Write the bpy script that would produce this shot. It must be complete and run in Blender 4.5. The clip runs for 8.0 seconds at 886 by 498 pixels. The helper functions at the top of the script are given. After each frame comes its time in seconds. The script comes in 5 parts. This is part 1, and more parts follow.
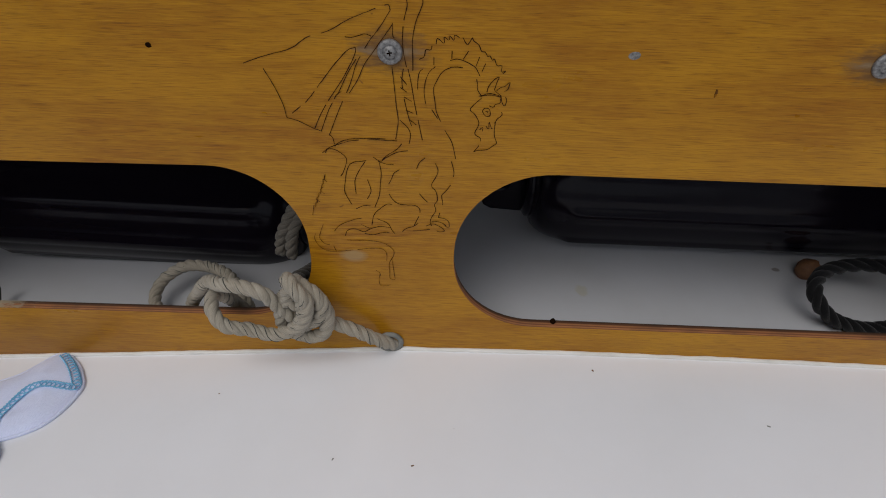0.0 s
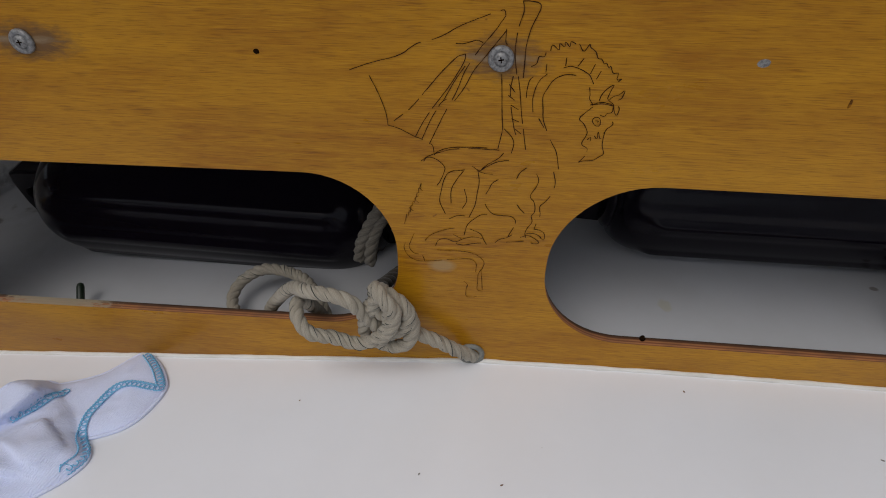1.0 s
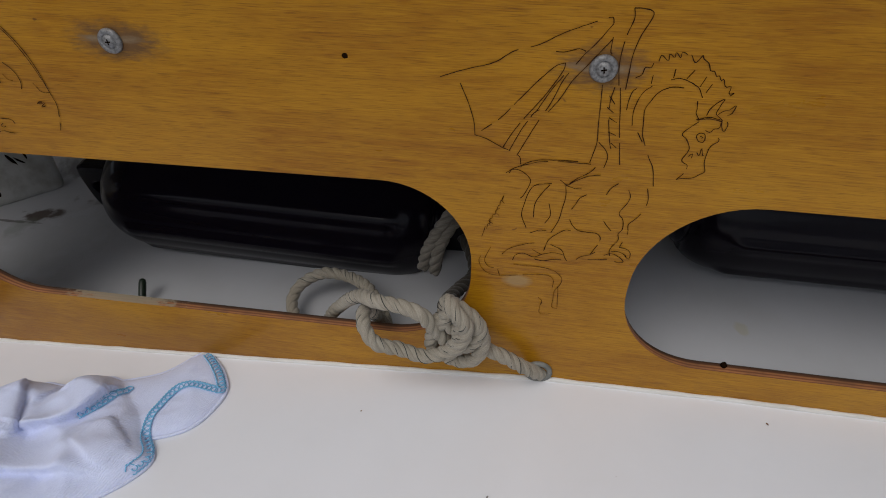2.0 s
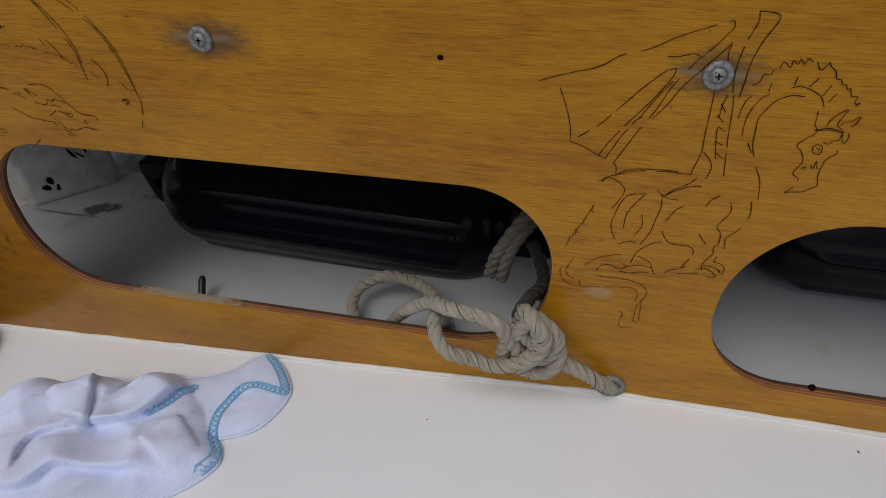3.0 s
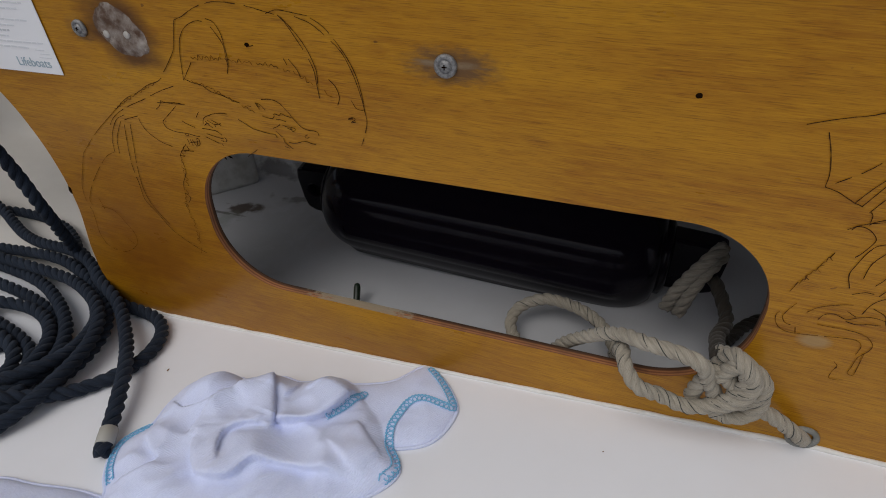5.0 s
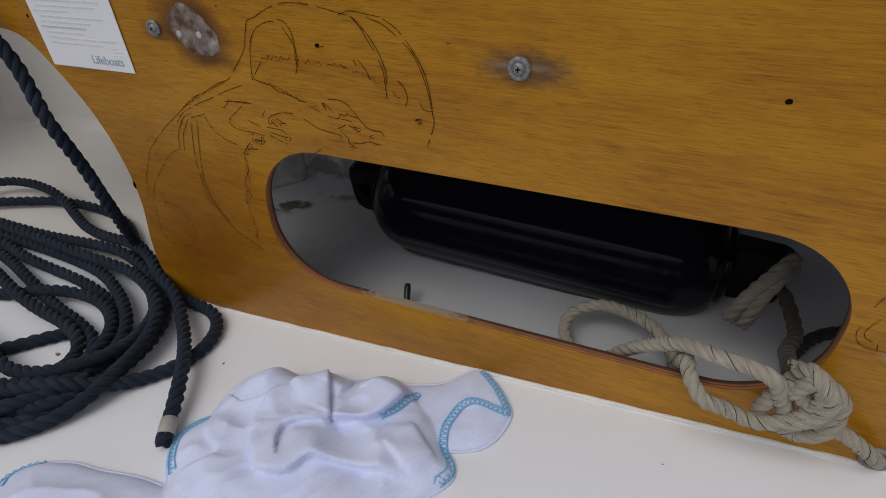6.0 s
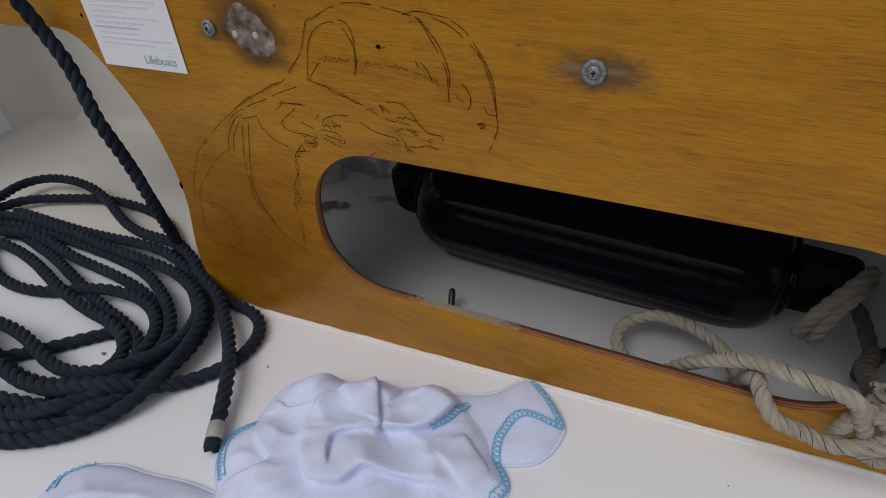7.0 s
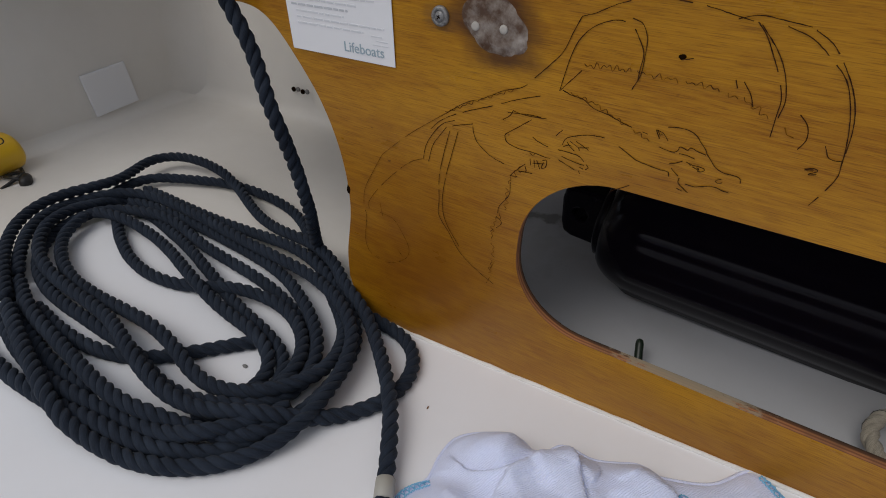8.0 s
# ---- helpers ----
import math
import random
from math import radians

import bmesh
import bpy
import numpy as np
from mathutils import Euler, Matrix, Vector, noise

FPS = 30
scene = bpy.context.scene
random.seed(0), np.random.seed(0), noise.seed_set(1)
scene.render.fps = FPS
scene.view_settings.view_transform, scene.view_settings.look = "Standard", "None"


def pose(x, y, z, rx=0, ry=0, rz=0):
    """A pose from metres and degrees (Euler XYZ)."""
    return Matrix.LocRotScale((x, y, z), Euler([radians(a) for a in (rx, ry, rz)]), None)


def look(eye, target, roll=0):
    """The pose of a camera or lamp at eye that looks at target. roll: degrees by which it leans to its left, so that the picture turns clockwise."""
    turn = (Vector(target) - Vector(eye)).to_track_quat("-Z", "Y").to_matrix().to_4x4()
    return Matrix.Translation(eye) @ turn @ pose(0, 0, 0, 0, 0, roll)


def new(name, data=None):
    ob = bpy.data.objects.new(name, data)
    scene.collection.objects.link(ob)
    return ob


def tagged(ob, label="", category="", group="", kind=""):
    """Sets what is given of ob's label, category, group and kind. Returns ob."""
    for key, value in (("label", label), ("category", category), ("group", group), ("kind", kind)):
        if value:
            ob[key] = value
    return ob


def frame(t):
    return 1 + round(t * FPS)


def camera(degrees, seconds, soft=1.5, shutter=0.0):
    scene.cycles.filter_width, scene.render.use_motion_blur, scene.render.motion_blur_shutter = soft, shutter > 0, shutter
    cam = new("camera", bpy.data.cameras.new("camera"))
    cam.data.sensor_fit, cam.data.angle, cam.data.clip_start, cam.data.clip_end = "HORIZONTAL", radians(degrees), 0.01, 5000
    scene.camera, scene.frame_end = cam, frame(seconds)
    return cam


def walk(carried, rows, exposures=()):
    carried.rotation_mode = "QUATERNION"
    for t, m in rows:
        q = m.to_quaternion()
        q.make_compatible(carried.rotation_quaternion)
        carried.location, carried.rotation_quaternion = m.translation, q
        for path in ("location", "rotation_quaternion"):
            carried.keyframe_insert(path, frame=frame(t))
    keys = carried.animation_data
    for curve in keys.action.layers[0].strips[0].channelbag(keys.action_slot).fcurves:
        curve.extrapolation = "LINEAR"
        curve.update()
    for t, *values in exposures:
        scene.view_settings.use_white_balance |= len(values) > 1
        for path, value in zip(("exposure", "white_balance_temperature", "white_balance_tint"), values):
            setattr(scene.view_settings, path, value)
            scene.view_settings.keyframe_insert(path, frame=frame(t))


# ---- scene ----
cam = camera(78.8, 8.0, 1.0)
PATH = [
    (0, (0.04, -0.335, 0.353), (0.022, 1.262, -0.851), 1.8),
    (0.5, (0.013, -0.33, 0.352), (-0.066, 1.265, -0.851), 1.3),
    (1, (-0.005, -0.324, 0.351), (-0.145, 1.269, -0.85), 0.5),
    (1.5, (-0.023, -0.316, 0.351), (-0.22, 1.27, -0.852), 0.5),
    (3, (-0.083, -0.305, 0.348), (-0.412, 1.254, -0.86), 0.1),
    (3.5, (-0.106, -0.307, 0.352), (-0.47, 1.252, -0.846), 0.5),
    (4, (-0.123, -0.309, 0.35), (-0.52, 1.247, -0.843), 0.0),
    (4.5, (-0.162, -0.318, 0.354), (-0.616, 1.224, -0.836), 0.1),
    (5, (-0.19, -0.327, 0.36), (-0.711, 1.196, -0.828), -0.0),
    (6.5, (-0.224, -0.332, 0.361), (-0.875, 1.134, -0.833), -1.2),
    (7, (-0.248, -0.33, 0.36), (-0.929, 1.121, -0.837), -1.4),
    (7.5, (-0.319, -0.316, 0.352), (-1.063, 1.101, -0.847), -1.0),
    (8, (-0.403, -0.316, 0.342), (-1.237, 1.036, -0.874), 0.8),
]
walk(cam, [(t, look(eye, target, roll)) for t, eye, target, roll in PATH])

# world, sun and exposure: an overcast day, brightest overhead and behind the camera
world = bpy.data.worlds.new("overcast_sky")
scene.world = world
world.use_nodes = True
wn, wl = world.node_tree.nodes, world.node_tree.links
sky = wn.new("ShaderNodeTexSky")
sky.sky_type, sky.sun_disc = "NISHITA", False
sky.sun_elevation, sky.sun_rotation = radians(58), radians(200)
sky.air_density, sky.dust_density, sky.ozone_density = 1.0, 4.0, 0.6
wash = wn.new("ShaderNodeMixRGB")
wash.inputs[0].default_value = 0.65
wash.inputs[2].default_value = (4.1, 4.3, 4.6, 1)
wl.new(sky.outputs[0], wash.inputs[1])
wl.new(wash.outputs[0], wn["Background"].inputs[0])
wn["Background"].inputs[1].default_value = 0.103
sun = new("sun", bpy.data.lights.new("sun", "SUN"))
sun.data.energy, sun.data.angle, sun.data.color = 0.9, radians(40), (1.0, 0.995, 0.985)
sun.matrix_world = look((-0.5, -1.0, 1.9), (0, 0, 0))

# ---- materials ----


def material(name, colour, rough=0.5, metal=0.0, spec=0.5):
    m = bpy.data.materials.new(name)
    m.use_nodes = True
    b = m.node_tree.nodes["Principled BSDF"]
    b.inputs["Base Color"].default_value = (*colour, 1)
    b.inputs["Roughness"].default_value = rough
    b.inputs["Metallic"].default_value = metal
    b.inputs["Specular IOR Level"].default_value = spec
    return m


class Graph:
    """Short names for building a node tree."""

    def __init__(self, m):
        self.n, self.l = m.node_tree.nodes, m.node_tree.links
        self.bsdf = self.n["Principled BSDF"]
        self.co = self.n.new("ShaderNodeTexCoord").outputs["Object"]

    def stretch(self, scale, loc=(0, 0, 0), rot=(0, 0, 0)):
        k = self.n.new("ShaderNodeMapping")
        k.inputs["Scale"].default_value, k.inputs["Location"].default_value = scale, loc
        k.inputs["Rotation"].default_value = rot
        self.l.new(self.co, k.inputs[0])
        return k.outputs[0]

    def noise(self, vec, scale, detail=4.0, rough=0.55, distort=0.0):
        k = self.n.new("ShaderNodeTexNoise")
        k.inputs["Scale"].default_value, k.inputs["Detail"].default_value = scale, detail
        k.inputs["Roughness"].default_value, k.inputs["Distortion"].default_value = rough, distort
        self.l.new(vec, k.inputs["Vector"])
        return k.outputs[0]

    def ramp(self, fac, *stops):
        k = self.n.new("ShaderNodeValToRGB")
        while len(k.color_ramp.elements) < len(stops):
            k.color_ramp.elements.new(0.5)
        for e, (p, c) in zip(k.color_ramp.elements, stops):
            e.position, e.color = p, (*c, 1) if isinstance(c, tuple) else (c, c, c, 1)
        self.l.new(fac, k.inputs[0])
        return k.outputs[0]

    def put(self, socket, value):
        if hasattr(value, "is_output"):
            self.l.new(value, socket)
        else:
            socket.default_value = (*value, 1) if isinstance(value, tuple) else value

    def mix(self, fac, a, b, kind="MIX"):
        k = self.n.new("ShaderNodeMixRGB")
        k.blend_type = kind
        for i, v in enumerate((fac, a, b)):
            self.put(k.inputs[i], v)
        return k.outputs[0]

    def maths(self, op, a, b=0.0):
        k = self.n.new("ShaderNodeMath")
        k.operation = op
        self.put(k.inputs[0], a)
        self.put(k.inputs[1], b)
        return k.outputs[0]

    def spot(self, x, z, rx, rz, soft=0.5, wobble=None, turn=0.0, level=False):
        """1 inside an ellipse in the panel's plane, fading to 0 at its rim."""
        k = self.n.new("ShaderNodeMapping")
        k.vector_type = "TEXTURE"
        k.inputs["Location"].default_value, k.inputs["Scale"].default_value = (x, z, 0) if level else (x, 0, z), (rx, rz, 1000) if level else (rx, 1000, rz)
        k.inputs["Rotation"].default_value = (0, turn, 0)
        self.l.new(self.co, k.inputs[0])
        ln = self.n.new("ShaderNodeVectorMath")
        ln.operation = "LENGTH"
        self.l.new(k.outputs[0], ln.inputs[0])
        r = ln.outputs["Value"]
        if wobble is not None:
            r = self.maths("ADD", r, wobble)
        return self.ramp(r, (1 - soft, 1.0), (1.0, 0.0))

    def relief(self, height, strength, distance):
        k = self.n.new("ShaderNodeBump")
        k.inputs["Strength"].default_value, k.inputs["Distance"].default_value = strength, distance
        self.l.new(height, k.inputs["Height"])
        self.l.new(k.outputs[0], self.bsdf.inputs["Normal"])


def varnished_ply():
    m = material("varnished_plywood", (0.5, 0.24, 0.04), 0.3, 0, 0.26)
    g = Graph(m)
    tilt = (0, 0.05, 0)
    fine = g.noise(g.stretch((18, 60, 420), rot=tilt), 2.0, 6, 0.7, 0.5)
    figure = g.noise(g.stretch((5, 12, 95), rot=(0, 0.035, 0)), 1.6, 6, 0.62, 0.8)
    streak = g.noise(g.stretch((26, 60, 760), rot=tilt), 2.0, 3, 0.6)
    dash = g.noise(g.stretch((26, 60, 1300), loc=(3, 0, 7), rot=tilt), 1.5, 3, 0.6)
    patch = g.noise(g.stretch((4, 5, 9)), 1.6, 4, 0.6)
    col = g.ramp(fine, (0.3, (0.27, 0.098, 0.003)), (0.5, (0.375, 0.163, 0.005)), (0.7, (0.47, 0.227, 0.009)))
    col = g.mix(g.ramp(figure, (0.46, 0.0), (0.57, 0.42), (0.68, 0.1)), col, (0.235, 0.08, 0.004))
    col = g.mix(g.ramp(patch, (0.40, 0.0), (0.68, 0.7)), col, (0.50, 0.245, 0.010))
    # open pores: long faint ones, and short dark dashes where the figure runs
    col = g.mix(g.ramp(streak, (0.36, 0.5), (0.47, 0.0)), col, (0.15, 0.048, 0.003))
    col = g.mix(g.maths("MULTIPLY", g.ramp(dash, (0.34, 0.6), (0.45, 0.0)), g.ramp(figure, (0.35, 0.35), (0.6, 0.9))), col, (0.085, 0.028, 0.003))
    # redder, darker colour low down by the seat and at the curved end
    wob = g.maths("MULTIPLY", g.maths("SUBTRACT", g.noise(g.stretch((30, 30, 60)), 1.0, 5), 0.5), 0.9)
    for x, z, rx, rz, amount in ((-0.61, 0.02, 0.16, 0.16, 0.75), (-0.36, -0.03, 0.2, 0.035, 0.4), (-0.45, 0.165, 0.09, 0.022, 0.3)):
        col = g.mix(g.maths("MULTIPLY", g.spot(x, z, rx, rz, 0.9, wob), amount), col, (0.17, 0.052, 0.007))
    speck = g.maths("MULTIPLY", g.maths("SUBTRACT", g.noise(g.stretch((90, 90, 420)), 1.0, 5, 0.7), 0.5), 1.6)
    # grey weathering round the fixings, drawn out along the grain
    for x, z, rx, rz, amount in ((0.0, 0.25, 0.030, 0.016, 0.85), (-0.296, 0.25, 0.038, 0.0145, 0.95), (-0.602, 0.248, 0.018, 0.012, 0.5), (0.3, 0.252, 0.030, 0.015, 0.85)):
        col = g.mix(g.maths("MULTIPLY", g.spot(x, z, rx, rz, 0.6, speck), amount), col, (0.13, 0.066, 0.026))
    for x, z in ((0.0, 0.25), (-0.3, 0.251), (0.3, 0.252)):
        col = g.mix(g.maths("MULTIPLY", g.spot(x, z, 0.026, 0.0034, 0.7, speck), 0.4), col, (0.36, 0.29, 0.19))
    # bare oval left by an old fitting, burnt-looking at its rim
    col = g.mix(g.maths("MULTIPLY", g.spot(-0.563, 0.249, 0.046, 0.031, 0.5, wob, 0.45), 0.88), col, (0.065, 0.023, 0.008))
    col = g.mix(g.maths("MULTIPLY", g.spot(-0.034, 0.0905, 0.012, 0.007, 0.5, wob), 0.6), col, (0.36, 0.26, 0.13))
    # small dents and pen dots
    dots = g.noise(g.stretch((70, 70, 120)), 1.0, 2)
    col = g.mix(g.ramp(dots, (0.235, 0.7), (0.26, 0.0)), col, (0.09, 0.03, 0.008))
    g.put(g.bsdf.inputs["Base Color"], col)
    g.put(g.bsdf.inputs["Roughness"], g.ramp(g.noise(g.stretch((8, 8, 20)), 2.0, 5), (0.3, 0.26), (0.75, 0.44)))
    g.bsdf.inputs["Coat Weight"].default_value = 0.12
    g.bsdf.inputs["Coat Roughness"].default_value = 0.22
    g.relief(g.mix(0.5, fine, streak), 0.22, 0.0006)
    return m


def ply_edge():
    m = material("plywood_edge", (0.26, 0.1, 0.03), 0.55)
    g = Graph(m)
    layers = g.n.new("ShaderNodeTexWave")
    layers.bands_direction = "Y"
    layers.inputs["Scale"].default_value, layers.inputs["Distortion"].default_value = 100.0, 0.6
    g.l.new(g.co, layers.inputs["Vector"])
    col = g.ramp(layers.outputs[0], (0.3, (0.22, 0.075, 0.030)), (0.7, (0.42, 0.185, 0.075)))
    grime = g.noise(g.stretch((40, 40, 40)), 1.0, 5)
    col = g.mix(g.ramp(grime, (0.45, 0.0), (0.7, 0.6)), col, (0.11, 0.06, 0.035))
    wob = g.maths("MULTIPLY", g.maths("SUBTRACT", grime, 0.5), 1.2)
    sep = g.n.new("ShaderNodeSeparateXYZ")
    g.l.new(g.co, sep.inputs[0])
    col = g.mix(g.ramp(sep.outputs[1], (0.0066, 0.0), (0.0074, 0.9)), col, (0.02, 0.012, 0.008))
    flaky = g.maths("MULTIPLY", g.maths("SUBTRACT", g.noise(g.stretch((160, 300, 160)), 1.0, 5, 0.7), 0.5), 2.6)
    bare = g.spot(-0.385, 0.018, 0.055, 0.02, 0.35, flaky)
    col = g.mix(g.maths("MULTIPLY", bare, 0.8), col, (0.34, 0.28, 0.19))
    g.put(g.bsdf.inputs["Base Color"], col)
    g.relief(grime, 0.4, 0.001)
    return m


def gelcoat(name, base, dirt, amount, rough, scale=1.0, marks=()):
    m = material(name, base, rough)
    g = Graph(m)
    a = g.noise(g.stretch((4 * scale, 4 * scale, 4 * scale)), 1.5, 6, 0.6)
    b = g.noise(g.stretch((60, 60, 60)), 1.0, 4, 0.6)
    col = g.mix(g.ramp(a, (0.42, 0.0), (0.8, amount)), base, dirt)
    specks = g.noise(g.stretch((90, 90, 90)), 1.0, 1)
    col = g.mix(g.ramp(specks, (0.14, 0.6), (0.165, 0.0)), col, (0.3, 0.26, 0.22))
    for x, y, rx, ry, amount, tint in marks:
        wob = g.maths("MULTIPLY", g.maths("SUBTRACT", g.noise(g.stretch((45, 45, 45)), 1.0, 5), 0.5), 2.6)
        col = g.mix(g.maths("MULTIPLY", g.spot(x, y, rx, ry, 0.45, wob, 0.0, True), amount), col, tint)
    g.put(g.bsdf.inputs["Base Color"], col)
    g.put(g.bsdf.inputs["Roughness"], g.ramp(b, (0.3, rough - 0.06), (0.7, rough + 0.1)))
    g.relief(g.mix(0.5, a, b), 0.10, 0.002)
    return m


def rough_grp():
    m = gelcoat("rough_painted_laminate", (0.66, 0.66, 0.63), (0.30, 0.28, 0.23), 0.8, 0.6, 7.0)
    return m


def rope_cloth(name, light, dark, fuzz, grain=(14, 14, 170), sheen=0.12):
    m = material(name, light, 0.85, 0, 0.2)
    g = Graph(m)
    at = g.n.new("ShaderNodeAttribute")
    at.attribute_name = "fibre"
    run = g.n.new("ShaderNodeMapping")
    run.inputs["Scale"].default_value = grain
    g.l.new(at.outputs["Vector"], run.inputs[0])
    fibre = g.noise(run.outputs[0], 1.0, 5, 0.75)
    wear = g.noise(g.co, 22, 4, 0.6)
    col = g.mix(g.ramp(fibre, (0.35, 0.0), (0.65, 1.0)), dark, light)
    col = g.mix(g.ramp(wear, (0.5, 0.0), (0.75, 0.45)), col, fuzz)
    g.put(g.bsdf.inputs["Base Color"], col)
    g.relief(fibre, 0.5, 0.0006)
    g.bsdf.inputs["Sheen Weight"].default_value = sheen
    return m


def terry(name, base, shade):
    m = material(name, base, 0.95, 0, 0.1)
    g = Graph(m)
    rib = g.n.new("ShaderNodeTexWave")
    rib.inputs["Scale"].default_value, rib.inputs["Distortion"].default_value = 210.0, 9.0
    rib.inputs["Detail"].default_value, rib.inputs["Detail Scale"].default_value = 2.0, 0.6
    g.l.new(g.stretch((1, 1, 1), rot=(0, 0, 0.5)), rib.inputs["Vector"])
    knit = g.noise(g.co, 700, 2, 0.6)
    stain = g.noise(g.co, 14, 4, 0.5)
    col = g.mix(g.ramp(knit, (0.3, 0.35), (0.6, 0.0)), base, shade)
    col = g.mix(g.ramp(stain, (0.55, 0.0), (0.8, 0.3)), col, (0.66, 0.62, 0.66))
    g.put(g.bsdf.inputs["Base Color"], col)
    g.relief(g.mix(0.55, rib.outputs[0], knit), 0.6, 0.0008)
    g.bsdf.inputs["Subsurface Weight"].default_value = 0.12
    g.bsdf.inputs["Subsurface Radius"].default_value = (0.004, 0.004, 0.005)
    g.bsdf.inputs["Subsurface Scale"].default_value = 1.0
    g.bsdf.inputs["Sheen Weight"].default_value = 0.2
    return m


def vinyl():
    m = material("black_vinyl", (0.005, 0.005, 0.007), 0.2, 0, 0.16)
    g = Graph(m)
    scuff = g.noise(g.stretch((12, 12, 12)), 2.0, 6, 0.65)
    g.put(g.bsdf.inputs["Base Color"], g.mix(g.ramp(scuff, (0.55, 0.0), (0.8, 0.5)), (0.0062, 0.0046, 0.0085), (0.013, 0.011, 0.0155)))
    g.put(g.bsdf.inputs["Roughness"], g.ramp(scuff, (0.35, 0.09), (0.7, 0.22)))
    g.relief(g.noise(g.co, 60, 4), 0.05, 0.002)
    return m


def metal(name, colour, rough):
    m = material(name, colour, rough, 0.55)
    g = Graph(m)
    pit = g.noise(g.co, 500, 4, 0.6)
    g.put(g.bsdf.inputs["Base Color"], g.mix(g.ramp(pit, (0.42, 0.0), (0.62, 0.85)), colour, tuple(c * 0.45 for c in colour)))
    g.relief(pit, 0.4, 0.0006)
    return m


def pen_ink(name, dark, pale):
    """Ink worn thin in places, so that the varnish's colour comes through."""
    m = material(name, dark, 0.8, 0, 0.1)
    g = Graph(m)
    worn = g.noise(g.co, 260, 4, 0.7)
    g.put(g.bsdf.inputs["Base Color"], g.mix(g.ramp(worn, (0.42, 0.0), (0.62, 1.0)), dark, pale))
    return m


PLY, EDGE = varnished_ply(), ply_edge()
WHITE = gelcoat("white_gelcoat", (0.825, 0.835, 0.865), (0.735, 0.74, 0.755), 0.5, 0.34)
# stains and scratches; the floor's back and hull joint are also darkened by colour
FLOOR_MARKS = ((-0.64, 0.17, 0.10, 0.10, 0.15, (0.30, 0.305, 0.275)), (-0.690, 0.226, 0.034, 0.015, 0.9, (0.075, 0.045, 0.028)), (-0.735, 0.205, 0.05, 0.003, 0.7, (0.08, 0.06, 0.05)), (-0.61, 0.272, 0.06, 0.012, 0.6, (0.12, 0.11, 0.09)), (-0.70, 0.19, 0.02, 0.02, 0.35, (0.22, 0.25, 0.2)), (-0.70, 0.335, 0.06, 0.018, 0.6, (0.06, 0.05, 0.04)), (0.178, 0.085, 0.006, 0.012, 0.5, (0.5, 0.47, 0.33)), (0.40, 0.135, 0.004, 0.003, 0.8, (0.2, 0.17, 0.15)))
# same white moulding as the seat, its colour lowered for the dim locker
INNER = gelcoat("dimmed_locker_gelcoat", (0.555, 0.565, 0.59), (0.43, 0.43, 0.42), 0.5, 0.5, 1.0, FLOOR_MARKS)
# warm tint for the walls; on the white floor it paints fading light
SHADED_CREAM = gelcoat("shaded_cream_gelcoat", (0.75, 0.72, 0.675), (0.61, 0.58, 0.525), 0.5, 0.42)
# for the unseen sheet under the deck; tone picked for its bounce light
UNSEEN_LINING = gelcoat("unseen_lining_grey", (0.42, 0.41, 0.385), (0.28, 0.26, 0.23), 0.6, 0.8, 3.0)
ROUGH = rough_grp()
NAVY = rope_cloth("navy_rope_fibre", (0.026, 0.037, 0.058), (0.0022, 0.0038, 0.008), (0.038, 0.051, 0.074), (17, 17, 120), 0.04)
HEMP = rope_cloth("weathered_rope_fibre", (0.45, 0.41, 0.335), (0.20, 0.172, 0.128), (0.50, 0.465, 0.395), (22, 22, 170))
# darker fibre for the lengths inside the locker
DARKROPE = rope_cloth("dark_rope_fibre", (0.06, 0.05, 0.04), (0.018, 0.015, 0.011), (0.10, 0.088, 0.07))
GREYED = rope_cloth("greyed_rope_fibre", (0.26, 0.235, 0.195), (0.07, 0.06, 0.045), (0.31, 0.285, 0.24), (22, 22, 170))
TRACER = rope_cloth("dark_tracer_yarn", (0.05, 0.055, 0.045), (0.02, 0.02, 0.02), (0.1, 0.1, 0.09))
BLACKROPE = rope_cloth("black_rope_fibre", (0.004, 0.004, 0.005), (0.0015, 0.0015, 0.0015), (0.007, 0.007, 0.008))
CLOTH = terry("white_cotton_cloth", (0.71, 0.765, 0.985), (0.58, 0.63, 0.86))
THREAD = material("light_blue_thread", (0.20, 0.50, 0.74), 0.8)
VINYL = vinyl()
STEEL = metal("dull_galvanised_steel", (0.29, 0.285, 0.28), 0.55)
INK = pen_ink("black_marker_ink", (0.024, 0.009, 0.005), (0.085, 0.032, 0.007))
FADED = pen_ink("faded_marker_ink", (0.075, 0.028, 0.008), (0.26, 0.105, 0.007))
PAPER = material("white_card", (0.80, 0.80, 0.82), 0.35)
GREYPRINT = material("pale_grey_print", (0.67, 0.68, 0.71), 0.5)
MIDPRINT = material("grey_print", (0.53, 0.54, 0.57), 0.5)
DARKPRINT = material("slate_blue_print", (0.33, 0.42, 0.47), 0.5)
TAPE = material("grey_tape", (0.36, 0.35, 0.31), 0.5)
WORN = gelcoat("worn_grey_plastic", (0.15, 0.155, 0.14), (0.36, 0.35, 0.32), 0.8, 0.6, 30.0)
PEGMAT = material("dark_green_plastic", (0.012, 0.022, 0.012), 0.4)
YELLOW = material("yellow_plastic", (0.75, 0.45, 0.02), 0.35)
BLACK = material("black_plastic", (0.012, 0.012, 0.012), 0.5)
SEALANT = gelcoat("white_sealant", (0.74, 0.73, 0.70), (0.5, 0.47, 0.4), 0.6, 0.5, 5.0)
